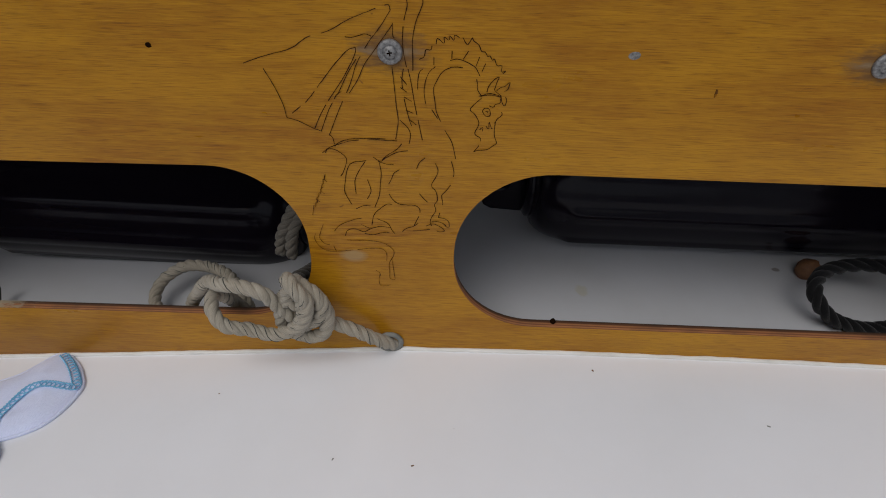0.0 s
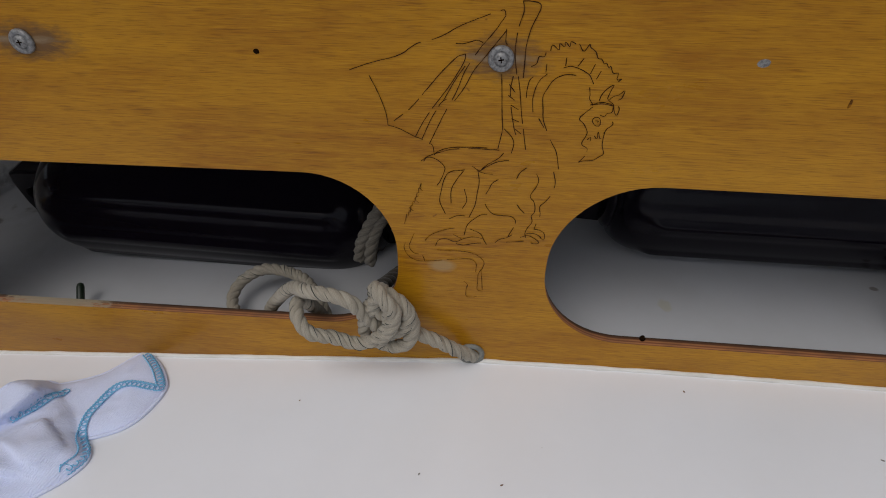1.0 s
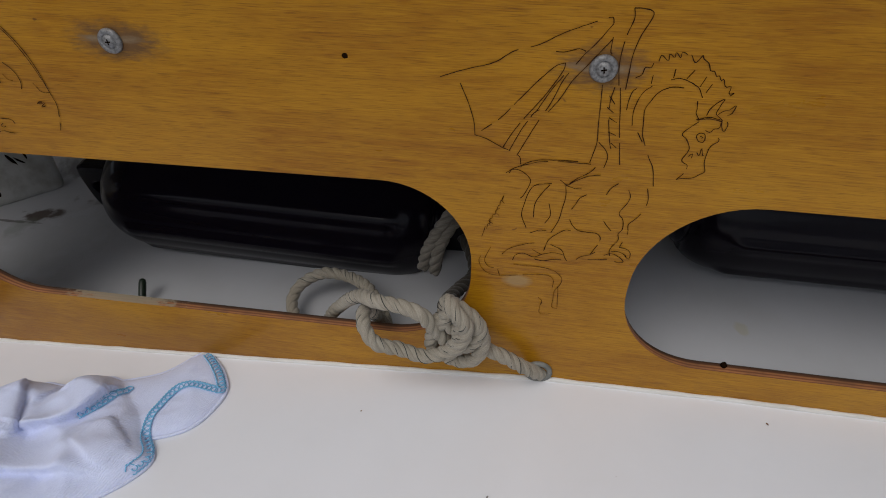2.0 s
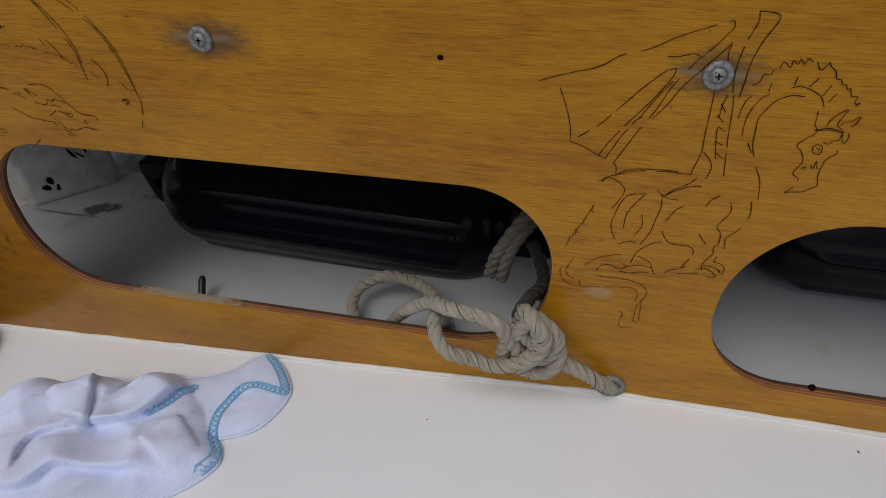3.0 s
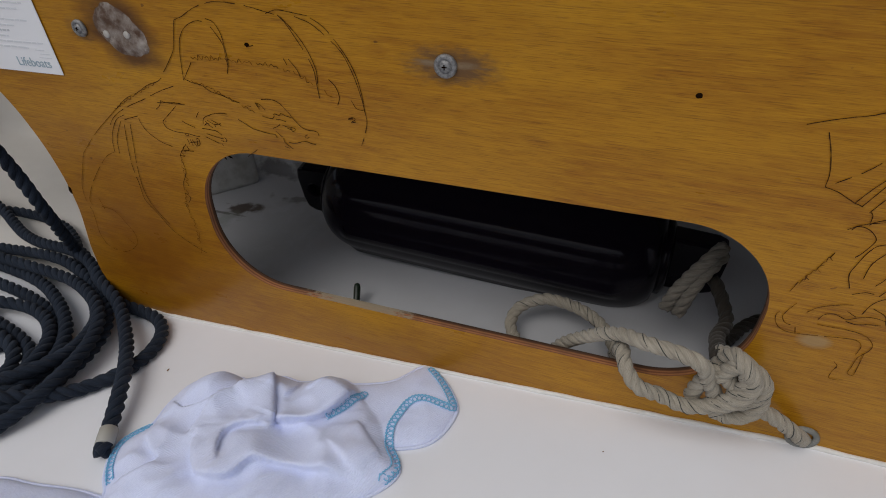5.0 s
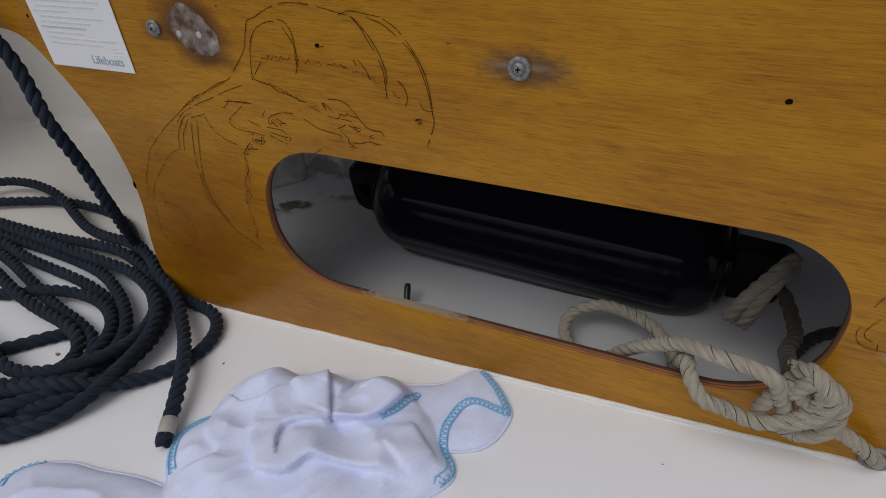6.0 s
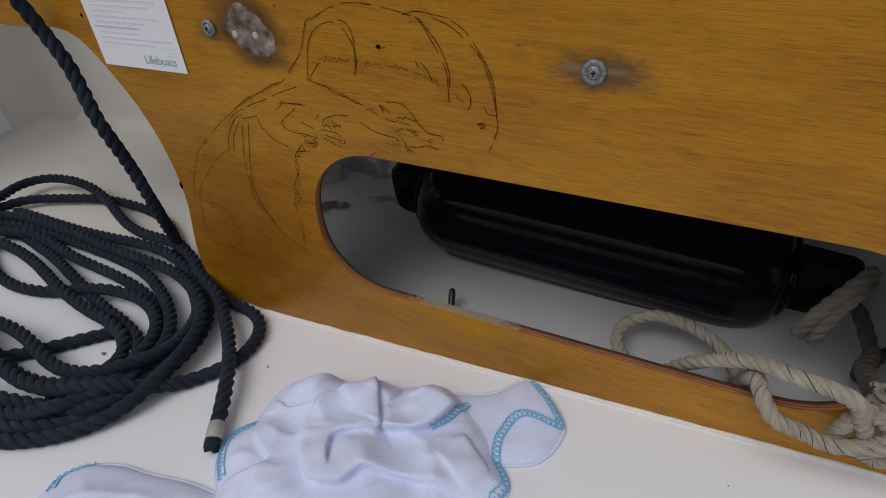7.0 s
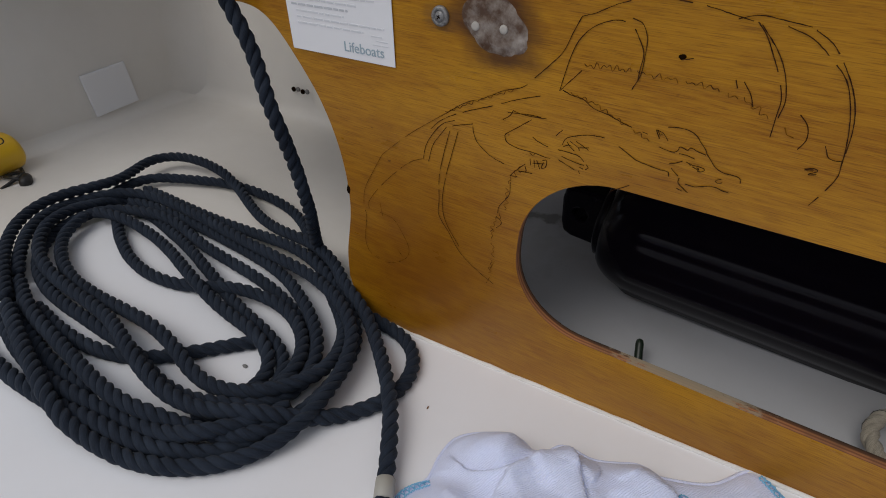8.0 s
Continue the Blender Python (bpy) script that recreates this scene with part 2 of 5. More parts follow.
# pale patches hold flaky residue and the shine's white highlights in the colour
RESIN = gelcoat("grey_resin_residue", (0.085, 0.045, 0.026), (0.46, 0.41, 0.36), 0.95, 0.2, 13.0)
FILLER = material("white_filler", (0.44, 0.41, 0.37), 0.5)
PIT = material("dark_pit", (0.011, 0.005, 0.002), 1.0, 0, 0.02)
CORK = gelcoat("brown_cork", (0.17, 0.075, 0.03), (0.07, 0.03, 0.013), 0.8, 0.7, 30.0)

# ---- mesh helpers ----


def mesh(name, verts, faces, mats, index=None, smooth=True):
    me = bpy.data.meshes.new(name)
    me.from_pydata([tuple(v) for v in verts], [], faces)
    for m in mats if isinstance(mats, (list, tuple)) else [mats]:
        me.materials.append(m)
    if index is not None:
        me.polygons.foreach_set("material_index", index)
    me.polygons.foreach_set("use_smooth", [smooth] * len(me.polygons))
    me.validate()
    me.update()
    return me


def part(name, data, parent, label=""):
    ob = new(name, data)
    ob.parent = parent
    return tagged(ob, label)


def from_bm(name, bm, mats, smooth=True):
    me = bpy.data.meshes.new(name)
    bmesh.ops.recalc_face_normals(bm, faces=bm.faces)
    bm.to_mesh(me)
    bm.free()
    for m in mats if isinstance(mats, (list, tuple)) else [mats]:
        me.materials.append(m)
    me.polygons.foreach_set("use_smooth", [smooth] * len(me.polygons))
    return me


def smooth_line(points, step):
    """A Catmull-Rom line through the points, with even steps."""
    p = np.array(points, float)
    p = np.vstack([2 * p[0] - p[1], p, 2 * p[-1] - p[-2]])
    out = []
    for i in range(1, len(p) - 2):
        t = np.linspace(0, 1, 24, endpoint=False)[:, None]
        a, b, c, d = p[i - 1], p[i], p[i + 1], p[i + 2]
        out.append(0.5 * (2 * b + (c - a) * t + (2 * a - 5 * b + 4 * c - d) * t ** 2 + (3 * b - a - 3 * c + d) * t ** 3))
    out = np.vstack(out + [p[-2][None]])
    s = np.concatenate([[0], np.cumsum(np.linalg.norm(np.diff(out, axis=0), axis=1))])
    k = np.linspace(0, s[-1], max(3, int(s[-1] / step)))
    return np.stack([np.interp(k, s, out[:, j]) for j in range(out.shape[1])], 1)


def frames_along(line):
    t = np.gradient(line, axis=0)
    t /= np.linalg.norm(t, axis=1)[:, None] + 1e-12
    n = np.zeros_like(t)
    n[0] = np.cross(t[0], (0.3, 0.2, 1))
    n[0] /= np.linalg.norm(n[0])
    for i in range(1, len(t)):
        v = n[i - 1] - t[i] * np.dot(n[i - 1], t[i])
        n[i] = v / (np.linalg.norm(v) + 1e-12)
    return t, n, np.cross(t, n)


def tube(line, radius, sides=7):
    t, n, b = frames_along(line)
    r = np.broadcast_to(np.asarray(radius, float), (len(line),))
    a = np.linspace(0, 2 * np.pi, sides, endpoint=False)
    v = (line[:, None] + r[:, None, None] * (np.cos(a)[None, :, None] * n[:, None] + np.sin(a)[None, :, None] * b[:, None])).reshape(-1, 3)
    f = []
    for i in range(len(line) - 1):
        for j in range(sides):
            k = (j + 1) % sides
            f.append((i * sides + j, i * sides + k, (i + 1) * sides + k, (i + 1) * sides + j))
    f.append(tuple(range(sides))[::-1])
    f.append(tuple((len(line) - 1) * sides + j for j in range(sides)))
    return v, f


def gather(pieces):
    """Vertices, faces and material indices of several (verts, faces, index) in one."""
    vs, fs, ix, k = [], [], [], 0
    for v, f, i in pieces:
        vs.append(np.asarray(v))
        fs += [tuple(q + k for q in face) for face in f]
        ix += [i] * len(f)
        k += len(v)
    return np.vstack(vs), fs, ix


def laid_rope(points, d, lay=3.0, tracer=False, loose=0.0, sides=8, sink=0.25, yarn=0.0):
    """Three strands laid up round a smooth line and closed at both ends: vertices, faces, materials, run of the fibres."""
    line = smooth_line(points, d * 0.22)
    t, n, b = frames_along(line)
    s = np.arange(len(line)) * d * 0.22
    vs, fs, ix, run, count = [line[0] - t[0] * 0.12 * d, line[-1] + t[-1] * 0.12 * d], [], [], [np.zeros((2, 3))], 2

    def join(v, f, n, mat, fibre):
        nonlocal count
        ring = len(v) - n
        for q in f[:-2]:
            fs.append(tuple(c + count for c in q))
        for m in range(n):
            e = (m + 1) % n
            fs.append((0, count + e, count + m))
            fs.append((1, count + ring + m, count + ring + e))
        ix.extend([mat] * (len(f) - 2 + 2 * n))
        vs.extend(v)
        run.append(fibre)
        count += len(v)

    for k in range(3):
        a = 2 * np.pi * (s / (lay * d) + k / 3.0)
        wob = 1 + loose * np.sin(s * 60 + 2 * k)
        strand = line + (sink * d * wob)[:, None] * (np.cos(a)[:, None] * n + np.sin(a)[:, None] * b)
        v, f = tube(strand, (0.518 - sink) * d * (1 + 0.03 * np.sin(s * 140 + k)), sides)
        th = np.tile(np.arange(sides) * 2 * np.pi / sides, len(line))
        if yarn:
            core = np.repeat(strand, sides, 0)
            v = core + (v - core) * (1 + yarn * np.sin(5 * th - np.repeat(s, sides) / d * 5.5))[:, None]
        th = th - np.repeat(s, sides) / d * 2.2 + k
        join(v, f, sides, 0, np.stack([np.cos(th), np.sin(th), np.repeat(s, sides) + 7 * k], 1))
        if tracer:
            tracer_line = line + 0.508 * d * (np.cos(a + 0.1)[:, None] * n + np.sin(a + 0.1)[:, None] * b)
            v, f = tube(tracer_line, 0.034 * d * np.clip(0.35 + 1.1 * np.sin(s * 170 + 2.1 * k + 3 * np.sin(s * 31)), 0.05, 1), 5)
            join(v, f, 5, 1, np.zeros((len(v), 3)))
    return np.array(vs), fs, ix, np.vstack(run)


def rope_mesh(name, rope_data, mats):
    """A mesh of what laid_rope made, which carries the run of the fibres for its material."""
    v, f, ix, run = rope_data
    me = mesh(name, v, f, mats, ix)
    at = me.attributes.new("fibre", "FLOAT_VECTOR", "POINT")
    at.data.foreach_set("vector", run.astype(np.float32).ravel())
    return me


def settle(turns, d, floor, limit, rounds=60):
    """Lets lengths of rope push one another apart until they lie side by side or on top of one another."""
    lines = [smooth_line(t, d * 0.6) for t in turns]
    start = np.cumsum([0] + [len(q) for q in lines])
    p = np.vstack(lines)
    which = np.concatenate([np.full(len(q), i) for i, q in enumerate(lines)])
    order = np.arange(len(p))
    apart = (which[:, None] != which[None]) | (np.abs(order[:, None] - order[None]) > 5)
    home = p.copy()
    for _ in range(rounds):
        gap = p[:, None] - p[None]
        dist = np.linalg.norm(gap, axis=2) + 1e-9
        push = np.where(apart & (dist < d * 1.02), (d * 1.02 - dist) / dist * 0.25, 0.0)
        move = (gap * push[:, :, None]).sum(1)
        p = p + np.clip(move, -0.2 * d, 0.2 * d) + (home - p) * 0.04
        for a, b in zip(start, start[1:]):
            p[a + 1:b - 1] = 0.6 * p[a + 1:b - 1] + 0.2 * (p[a:b - 2] + p[a + 2:b])
        p[:, 2] = np.maximum(p[:, 2], [floor(x, y) + d / 2 for x, y, _ in p])
        p[:, 1] = np.where(p[:, 0] > limit, np.minimum(p[:, 1], -d * 0.6), p[:, 1])
    for _ in range(8):
        for a, b in zip(start, start[1:]):
            p[a + 1:b - 1] = 0.5 * p[a + 1:b - 1] + 0.25 * (p[a:b - 2] + p[a + 2:b])
    p[:, 2] = np.maximum(p[:, 2], [floor(x, y) + d / 2 for x, y, _ in p])
    return [p[a:b:2] if (b - a) % 2 else np.vstack([p[a:b:2], p[b - 1:b]]) for a, b in zip(start, start[1:])]


def box(x0, x1, y0, y1, z0, z1, bevel=0.0, segments=2):
    bm = bmesh.new()
    bmesh.ops.create_cube(bm, size=1, matrix=Matrix.Translation(((x0 + x1) / 2, (y0 + y1) / 2, (z0 + z1) / 2)) @ Matrix.Diagonal((x1 - x0, y1 - y0, z1 - z0, 1)))
    if bevel:
        bmesh.ops.bevel(bm, geom=bm.edges[:], offset=bevel, segments=segments, profile=0.5, affect="EDGES")
    return bm


def lathe(profile, sides=24):
    """A body turned about z from (radius, height) pairs."""
    bm = bmesh.new()
    rings = []
    for r, z in profile:
        rings.append([bm.verts.new((r * math.cos(2 * math.pi * i / sides), r * math.sin(2 * math.pi * i / sides), z)) for i in range(sides)])
    for a, b in zip(rings, rings[1:]):
        for i in range(sides):
            j = (i + 1) % sides
            bm.faces.new((a[i], a[j], b[j], b[i]))
    bm.faces.new(rings[0][::-1])
    bm.faces.new(rings[-1])
    return bm


def plate(outline, holes, y0, y1):
    """A board in the x-z plane from y0 to y1 with holes through it; material 1 on its edges."""
    bm = bmesh.new()
    loops = []
    for loop in [outline, *holes]:
        vs = [bm.verts.new((x, y0, z)) for x, z in loop]
        loops.append(vs)
        for a, b in zip(vs, vs[1:] + vs[:1]):
            bm.edges.new((a, b))
    bmesh.ops.triangle_fill(bm, use_beauty=True, use_dissolve=False, edges=bm.edges[:])
    front = bm.faces[:]
    back = {v: bm.verts.new((v.co.x, y1, v.co.z)) for v in bm.verts[:]}
    for f in front:
        bm.faces.new([back[v] for v in reversed(f.verts)])
    for vs in loops:
        for a, b in zip(vs, vs[1:] + vs[:1]):
            bm.faces.new((a, b, back[b], back[a])).material_index = 1
    return bm


def slot(x0, x1, z0, z1, r, n=14, lean=0.0):
    """A rounded slot outline; lean lifts its far end."""
    out = []
    for cx, cz, a0 in ((x1 - r, z1 - r, 0), (x0 + r, z1 - r, 90), (x0 + r, z0 + r, 180), (x1 - r, z0 + r, 270)):
        for i in range(n + 1):
            a = radians(a0 + 90 * i / n)
            x = cx + r * math.cos(a)
            out.append((x, cz + r * math.sin(a) + lean * (x - x0)))
    return out


# ---- the large structure ----


def seam(x):
    """Height of the line where the panel meets the seat."""
    return float(np.interp(x, (-0.72, -0.635, -0.48, -0.29, -0.15, 0, 0.15, 0.3, 0.44), (-0.070, -0.068, -0.055, -0.039, -0.027, -0.014, -0.011, -0.011, -0.013)))


def seat_z(x, y):
    rise = 0.1 * min(1.0, max(0.0, (-x - 0.15) / 0.45))
    return seam(x) + (rise * -y if y < 0 else 0.0)


def hull_y(x):
    """How far out the hull side stands."""
    return float(np.interp(x, (-1.4, -1.1, -0.7, -0.3, 0.07, 0.5, 1.0), (0.31, 0.345, 0.35, 0.315, 0.262, 0.25, 0.24)))


XL, XR, TOP = -1.375, 0.85, 0.37

# the moulded seat: one sheet that runs under the panel into the locker and turns up into the hull side
xs = np.linspace(XL, XR, 150)
verts, faces = [], []
rows = 44
for x in xs:
    hy = hull_y(x)
    line = [(y, seat_z(x, y)) for y in np.linspace(-0.50, hy - 0.03, 26)]
    zf = seam(x)
    line += [(hy - 0.03 + 0.03 * math.sin(a), zf + 0.03 - 0.03 * math.cos(a)) for a in np.linspace(0.2, 1.4, 8)]
    line += [(hy + 0.004 + 0.05 * k, zf + 0.03 + (TOP - zf - 0.03) * k) for k in np.linspace(0.1, 1, 10)]
    verts += [(x, y, z) for y, z in line]
for i in range(len(xs) - 1):
    for j in range(rows - 1):
        faces.append((i * rows + j, (i + 1) * rows + j, (i + 1) * rows + j + 1, i * rows + j + 1))
# one white moulding; its dimmer inside is put into the colour, part by part
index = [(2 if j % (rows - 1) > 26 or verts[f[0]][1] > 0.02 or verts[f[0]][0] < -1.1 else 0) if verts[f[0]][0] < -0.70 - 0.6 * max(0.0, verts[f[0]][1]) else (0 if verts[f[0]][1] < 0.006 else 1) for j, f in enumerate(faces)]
seat = tagged(new("cockpit_seat", mesh("cockpit_seat", verts, faces, [WHITE, INNER, SHADED_CREAM], index)), "white moulded glassfibre cockpit seat, slightly scuffed", "seat", kind="structure")
sol = seat.modifiers.new("thickness", "SOLIDIFY")
sol.thickness, sol.offset = 0.006, -1

front = tagged(new("seat_front", from_bm("seat_front", box(XL, XR, -0.52, -0.494, -0.5, -0.05, 0.008), WHITE, False)), "white moulded front of the cockpit seat", "seat front", kind="structure")
sole = tagged(new("floor", from_bm("floor", box(XL, XR, -1.3, -0.5, -0.53, -0.49), WHITE, False)), "white cockpit floor", "floor", kind="structure")
far = tagged(new("wall_far", from_bm("wall_far", box(XL, XR, -1.34, -1.3, -0.53, 0.2), WHITE, False)), "plain white far side of the cockpit", "wall", kind="structure")
# unseen deck, added to keep sky light off the locker
deck = tagged(new("shading_deck", from_bm("shading_deck", box(-1.17, XR + 0.1, -0.03, 0.46, TOP, TOP + 0.03, 0.006), WHITE, False)), "unseen white deck added to shade the locker", "deck", kind="structure")
# unseen sheet, added to set how much light bounces about the locker
ceiling = tagged(new("ceiling", from_bm("ceiling", box(-1.15, XR, 0.010, 0.40, TOP - 0.012, TOP - 0.003), UNSEEN_LINING, False)), "unseen grey sheet under the added deck, toned for the locker's light", "ceiling", kind="structure")
bulk = tagged(new("wall_end", from_bm("wall_end", box(XL - 0.03, XL, -1.3, 0.46, -0.53, TOP - 0.002, 0.004), SHADED_CREAM, False)), "pale moulded bulkhead closing the locker", "wall", kind="structure")
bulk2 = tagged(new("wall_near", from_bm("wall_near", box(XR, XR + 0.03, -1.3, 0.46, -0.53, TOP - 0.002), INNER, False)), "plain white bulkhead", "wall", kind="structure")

# soft coves where the bulkhead meets the floor and the hull side
verts, faces = [], []
for y in np.linspace(-0.49, 0.33, 30):
    for a in np.linspace(0, math.pi / 2, 9):
        verts.append((XL + 0.028 * (1 - math.sin(a)) - 0.001, y, seat_z(XL, y) + 0.028 * (1 - math.cos(a)) - 0.0006))
for i in range(29):
    for j in range(8):
        faces.append((i * 9 + j, i * 9 + j + 1, (i + 1) * 9 + j + 1, (i + 1) * 9 + j))
tagged(new("cove", mesh("cove", verts, faces, SHADED_CREAM)), "rounded moulding between floor and bulkhead", "moulding", kind="structure")
verts, faces = [], []
for z in np.linspace(-0.068, TOP - 0.015, 20):
    for a in np.linspace(0, math.pi / 2, 11):
        out = 0.052 * (z + 0.068) / 0.44
        verts.append((XL + 0.07 * (1 - math.sin(a)) - 0.001, hull_y(XL + 0.07) + out + 0.004 - 0.074 * (1 - math.cos(a)), z))
for i in range(19):
    for j in range(10):
        faces.append((i * 11 + j, (i + 1) * 11 + j, (i + 1) * 11 + j + 1, i * 11 + j + 1))
tagged(new("cove", mesh("cove", verts, faces, SHADED_CREAM)), "rounded upright moulding between bulkhead and hull side", "moulding", kind="structure")

# the knee that stiffens the hull side inside the locker
knee = tagged(new("knee", from_bm("knee", box(-0.03, 0.0, -0.085, 0.036, seam(-0.75) - 0.004, 0.20, 0.012, 3), ROUGH)), "rough grey laminated stiffener inside the locker", "stiffener", kind="structure")
knee.matrix_world = pose(-0.735, 0.272, 0, 0, 0, -38)
for y, z, rx, rz, turn in ((-0.012, -0.008, 0.0020, 0.009, 25), (-0.003, -0.012, 0.0014, 0.008, 40), (0.005, -0.006, 0.0014, 0.006, 10), (-0.050, -0.038, 0.004, 0.007, 15), (-0.058, -0.046, 0.004, 0.006, 50), (-0.044, -0.050, 0.003, 0.005, 0)):
    bm = lathe([(1, 0.0), (0.9, 0.35), (0.5, 0.5), (0.1, 0.45)], 9)
    for q in bm.verts:
        k = 1 + 0.5 * noise.noise((q.co.x * 2 + y * 90, q.co.y * 2, z * 50))
        q.co = (q.co.x * rx * k, q.co.y * rz * k, q.co.z * 0.0005)
    chip = part("paint_chip", from_bm("paint_chip", bm, PIT), knee, "dark chip in the grey paint")
    chip.matrix_basis = pose(0.0002, y, z, 90, 0, 90) @ pose(0, 0, 0, 0, 0, turn)

# the varnished panel, with two slots and the curved end of a larger opening
outline = [(-0.700, seam(-0.70) - 0.006)]
outline += [(x, seam(x) - 0.006) for x in np.linspace(-0.66, XR - 0.002, 40)]
outline += [(XR - 0.002, TOP), (XL + 0.002, TOP), (XL + 0.002, 0.226)]
edge = smooth_line([(-0.90, 0, 0.227), (-0.835, 0, 0.2285), (-0.795, 0, 0.2315), (-0.768, 0, 0.2235), (-0.743, 0, 0.197), (-0.719, 0, 0.160), (-0.704, 0, 0.115), (-0.7005, 0, 0.065), (-0.710, 0, 0.010), (-0.712, 0, -0.03)], 0.006)
outline += [(x, z) for x, _, z in edge][:-1]
slots = [slot(-0.530, -0.0685, 0.0155, 0.161, 0.066, 14, 0.0138), slot(0.0450, 0.50, 0.0200, 0.169, 0.070, 14, 0.0)]
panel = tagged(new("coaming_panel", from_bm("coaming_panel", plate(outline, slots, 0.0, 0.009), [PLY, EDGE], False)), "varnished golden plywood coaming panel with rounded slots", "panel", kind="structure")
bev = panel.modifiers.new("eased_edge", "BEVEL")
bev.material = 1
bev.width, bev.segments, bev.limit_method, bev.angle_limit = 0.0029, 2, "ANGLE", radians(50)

bead = [(x, -0.001, seam(x) + 0.0006 + 0.0007 * noise.noise((x * 60, 0, 0))) for x in np.linspace(-0.69, XR - 0.01, 260)]
v, f = tube(np.array(bead), [0.0022 + 0.0009 * noise.noise((x[0] * 45, 3, 0)) for x in bead], 8)
tagged(new("sealant_bead", mesh("sealant_bead", v, f, SEALANT)), "uneven white sealant along the panel's foot", "sealant", kind="structure")

DIRT_CLUSTER = (-1.127, 0.338, -0.021)

# ---- fixings of the panel ----


def screw(x, z, r):
    s = new("screw", from_bm("screw", lathe([(r, 0.0), (r, 0.0008), (r * 0.93, 0.0021), (r * 0.66, 0.0027), (r * 0.60, 0.0018), (r * 0.53, 0.0018), (r * 0.49, 0.0026), (r * 0.20, 0.0031), (r * 0.1, 0.0031)]), STEEL))
    s.parent = panel
    s.matrix_basis = pose(x, -0.0002, z, 90) @ pose(0, 0, 0, 0, 0, random.uniform(0, 90))
    tagged(s, "dull grey countersunk screw in a cup washer")
    for k in range(2):
        slit = part("screw_slot", from_bm("screw_slot", box(-r * 0.22, r * 0.22, -r * 0.045, r * 0.045, 0.0026, 0.0034), PIT, False), s)
        slit.matrix_basis = pose(0, 0, 0, 0, 0, 25 + 90 * k)
    return s


for x, z, r in ((0.0, 0.25, 0.0078), (-0.3, 0.25, 0.0078), (-0.602, 0.2485, 0.0066), (0.3, 0.252, 0.0078)):
    screw(x, z, r)


def pit(x, z, rx, rz, mat, label):
    bm = lathe([(1, 0.0), (0.9, 0.35), (0.5, 0.5), (0.1, 0.45)], 11)
    for q in bm.verts:
        k = 1 + 0.35 * noise.noise((q.co.x * 2 + x * 90, q.co.y * 2, z * 50))
        q.co = (q.co.x * rx * k, q.co.y * rz * k, q.co.z * 0.0005)
    ob = part("plugged_hole", from_bm("plugged_hole", bm, mat), panel, label)
    ob.matrix_basis = pose(x, 0.0001, z, 90, 0, 0)


pit(-0.149, 0.2488, 0.0022, 0.0018, PIT, "small dark hole in the varnish")
pit(-0.449, 0.2495, 0.0024, 0.0017, PIT, "small dark hole in the varnish")
pit(0.149, 0.2525, 0.0042, 0.0024, STEEL, "small grey plug")
pit(0.205, 0.231, 0.0010, 0.0030, FADED, "short dark dent")
pit(-0.372, 0.2045, 0.0024, 0.0011, FADED, "dark knot in the veneer")
pit(-0.752, 0.246, 0.0016, 0.0018, PIT, "small dark hole in the varnish")

# dried resin where a fitting was taken off, with two filled screw holes
bm = bmesh.new()
rings = []
for q in np.linspace(0.04, 1, 11):
    ring = []
    for a in np.linspace(0, 2 * math.pi, 44, endpoint=False):
        k = 1 + 0.20 * noise.noise((math.cos(a) * 1.6, math.sin(a) * 1.6, 5)) + 0.06 * noise.noise((math.cos(a) * 5, math.sin(a) * 5, 2))
        x, z = q * k * 0.0275 * math.cos(a), q * k * 0.0180 * math.sin(a)
        swell = min(1.0, (1 - q) * 2.6)
        ring.append(bm.verts.new((x, 0.0004 - 0.0020 * swell * (1 + 0.6 * noise.noise((x * 170, z * 170, 1))), z)))
    rings.append(ring)
for p, q in zip(rings, rings[1:]):
    for k in range(44):
        e = (k + 1) % 44
        bm.faces.new((p[k], p[e], q[e], q[k]))
bm.faces.new(rings[0])
resin = part("resin_patch", from_bm("resin_patch", bm, RESIN), panel, "glossy grey-brown resin scar of a removed fitting")
resin.matrix_basis = pose(-0.563, 0, 0.249, 0, 28, 0)
for x, z in ((-0.575, 0.2465), (-0.555, 0.2475)):
    ob = part("filled_hole", from_bm("filled_hole", lathe([(0.0029, 0), (0.0027, 0.0007), (0.0014, 0.0010), (0.0004, 0.0009)], 14), FILLER), panel, "screw hole filled with white filler")
    ob.matrix_basis = pose(x, -0.0016, z, 90, 0, 0)

# the fairlead in the foot of the panel
ring = smooth_line([(0.0095 * math.cos(a), 0, 0.0095 * math.sin(a)) for a in np.linspace(0, 2 * math.pi, 17)], 0.002)
v, f = tube(ring, 0.0024, 8)
eye = tagged(new("rope_eye", mesh("rope_eye", v, f, WORN)), "small worn dark grey eye at the panel's foot", "eye")
eye.matrix_world = pose(-0.008, -0.0012, -0.005)

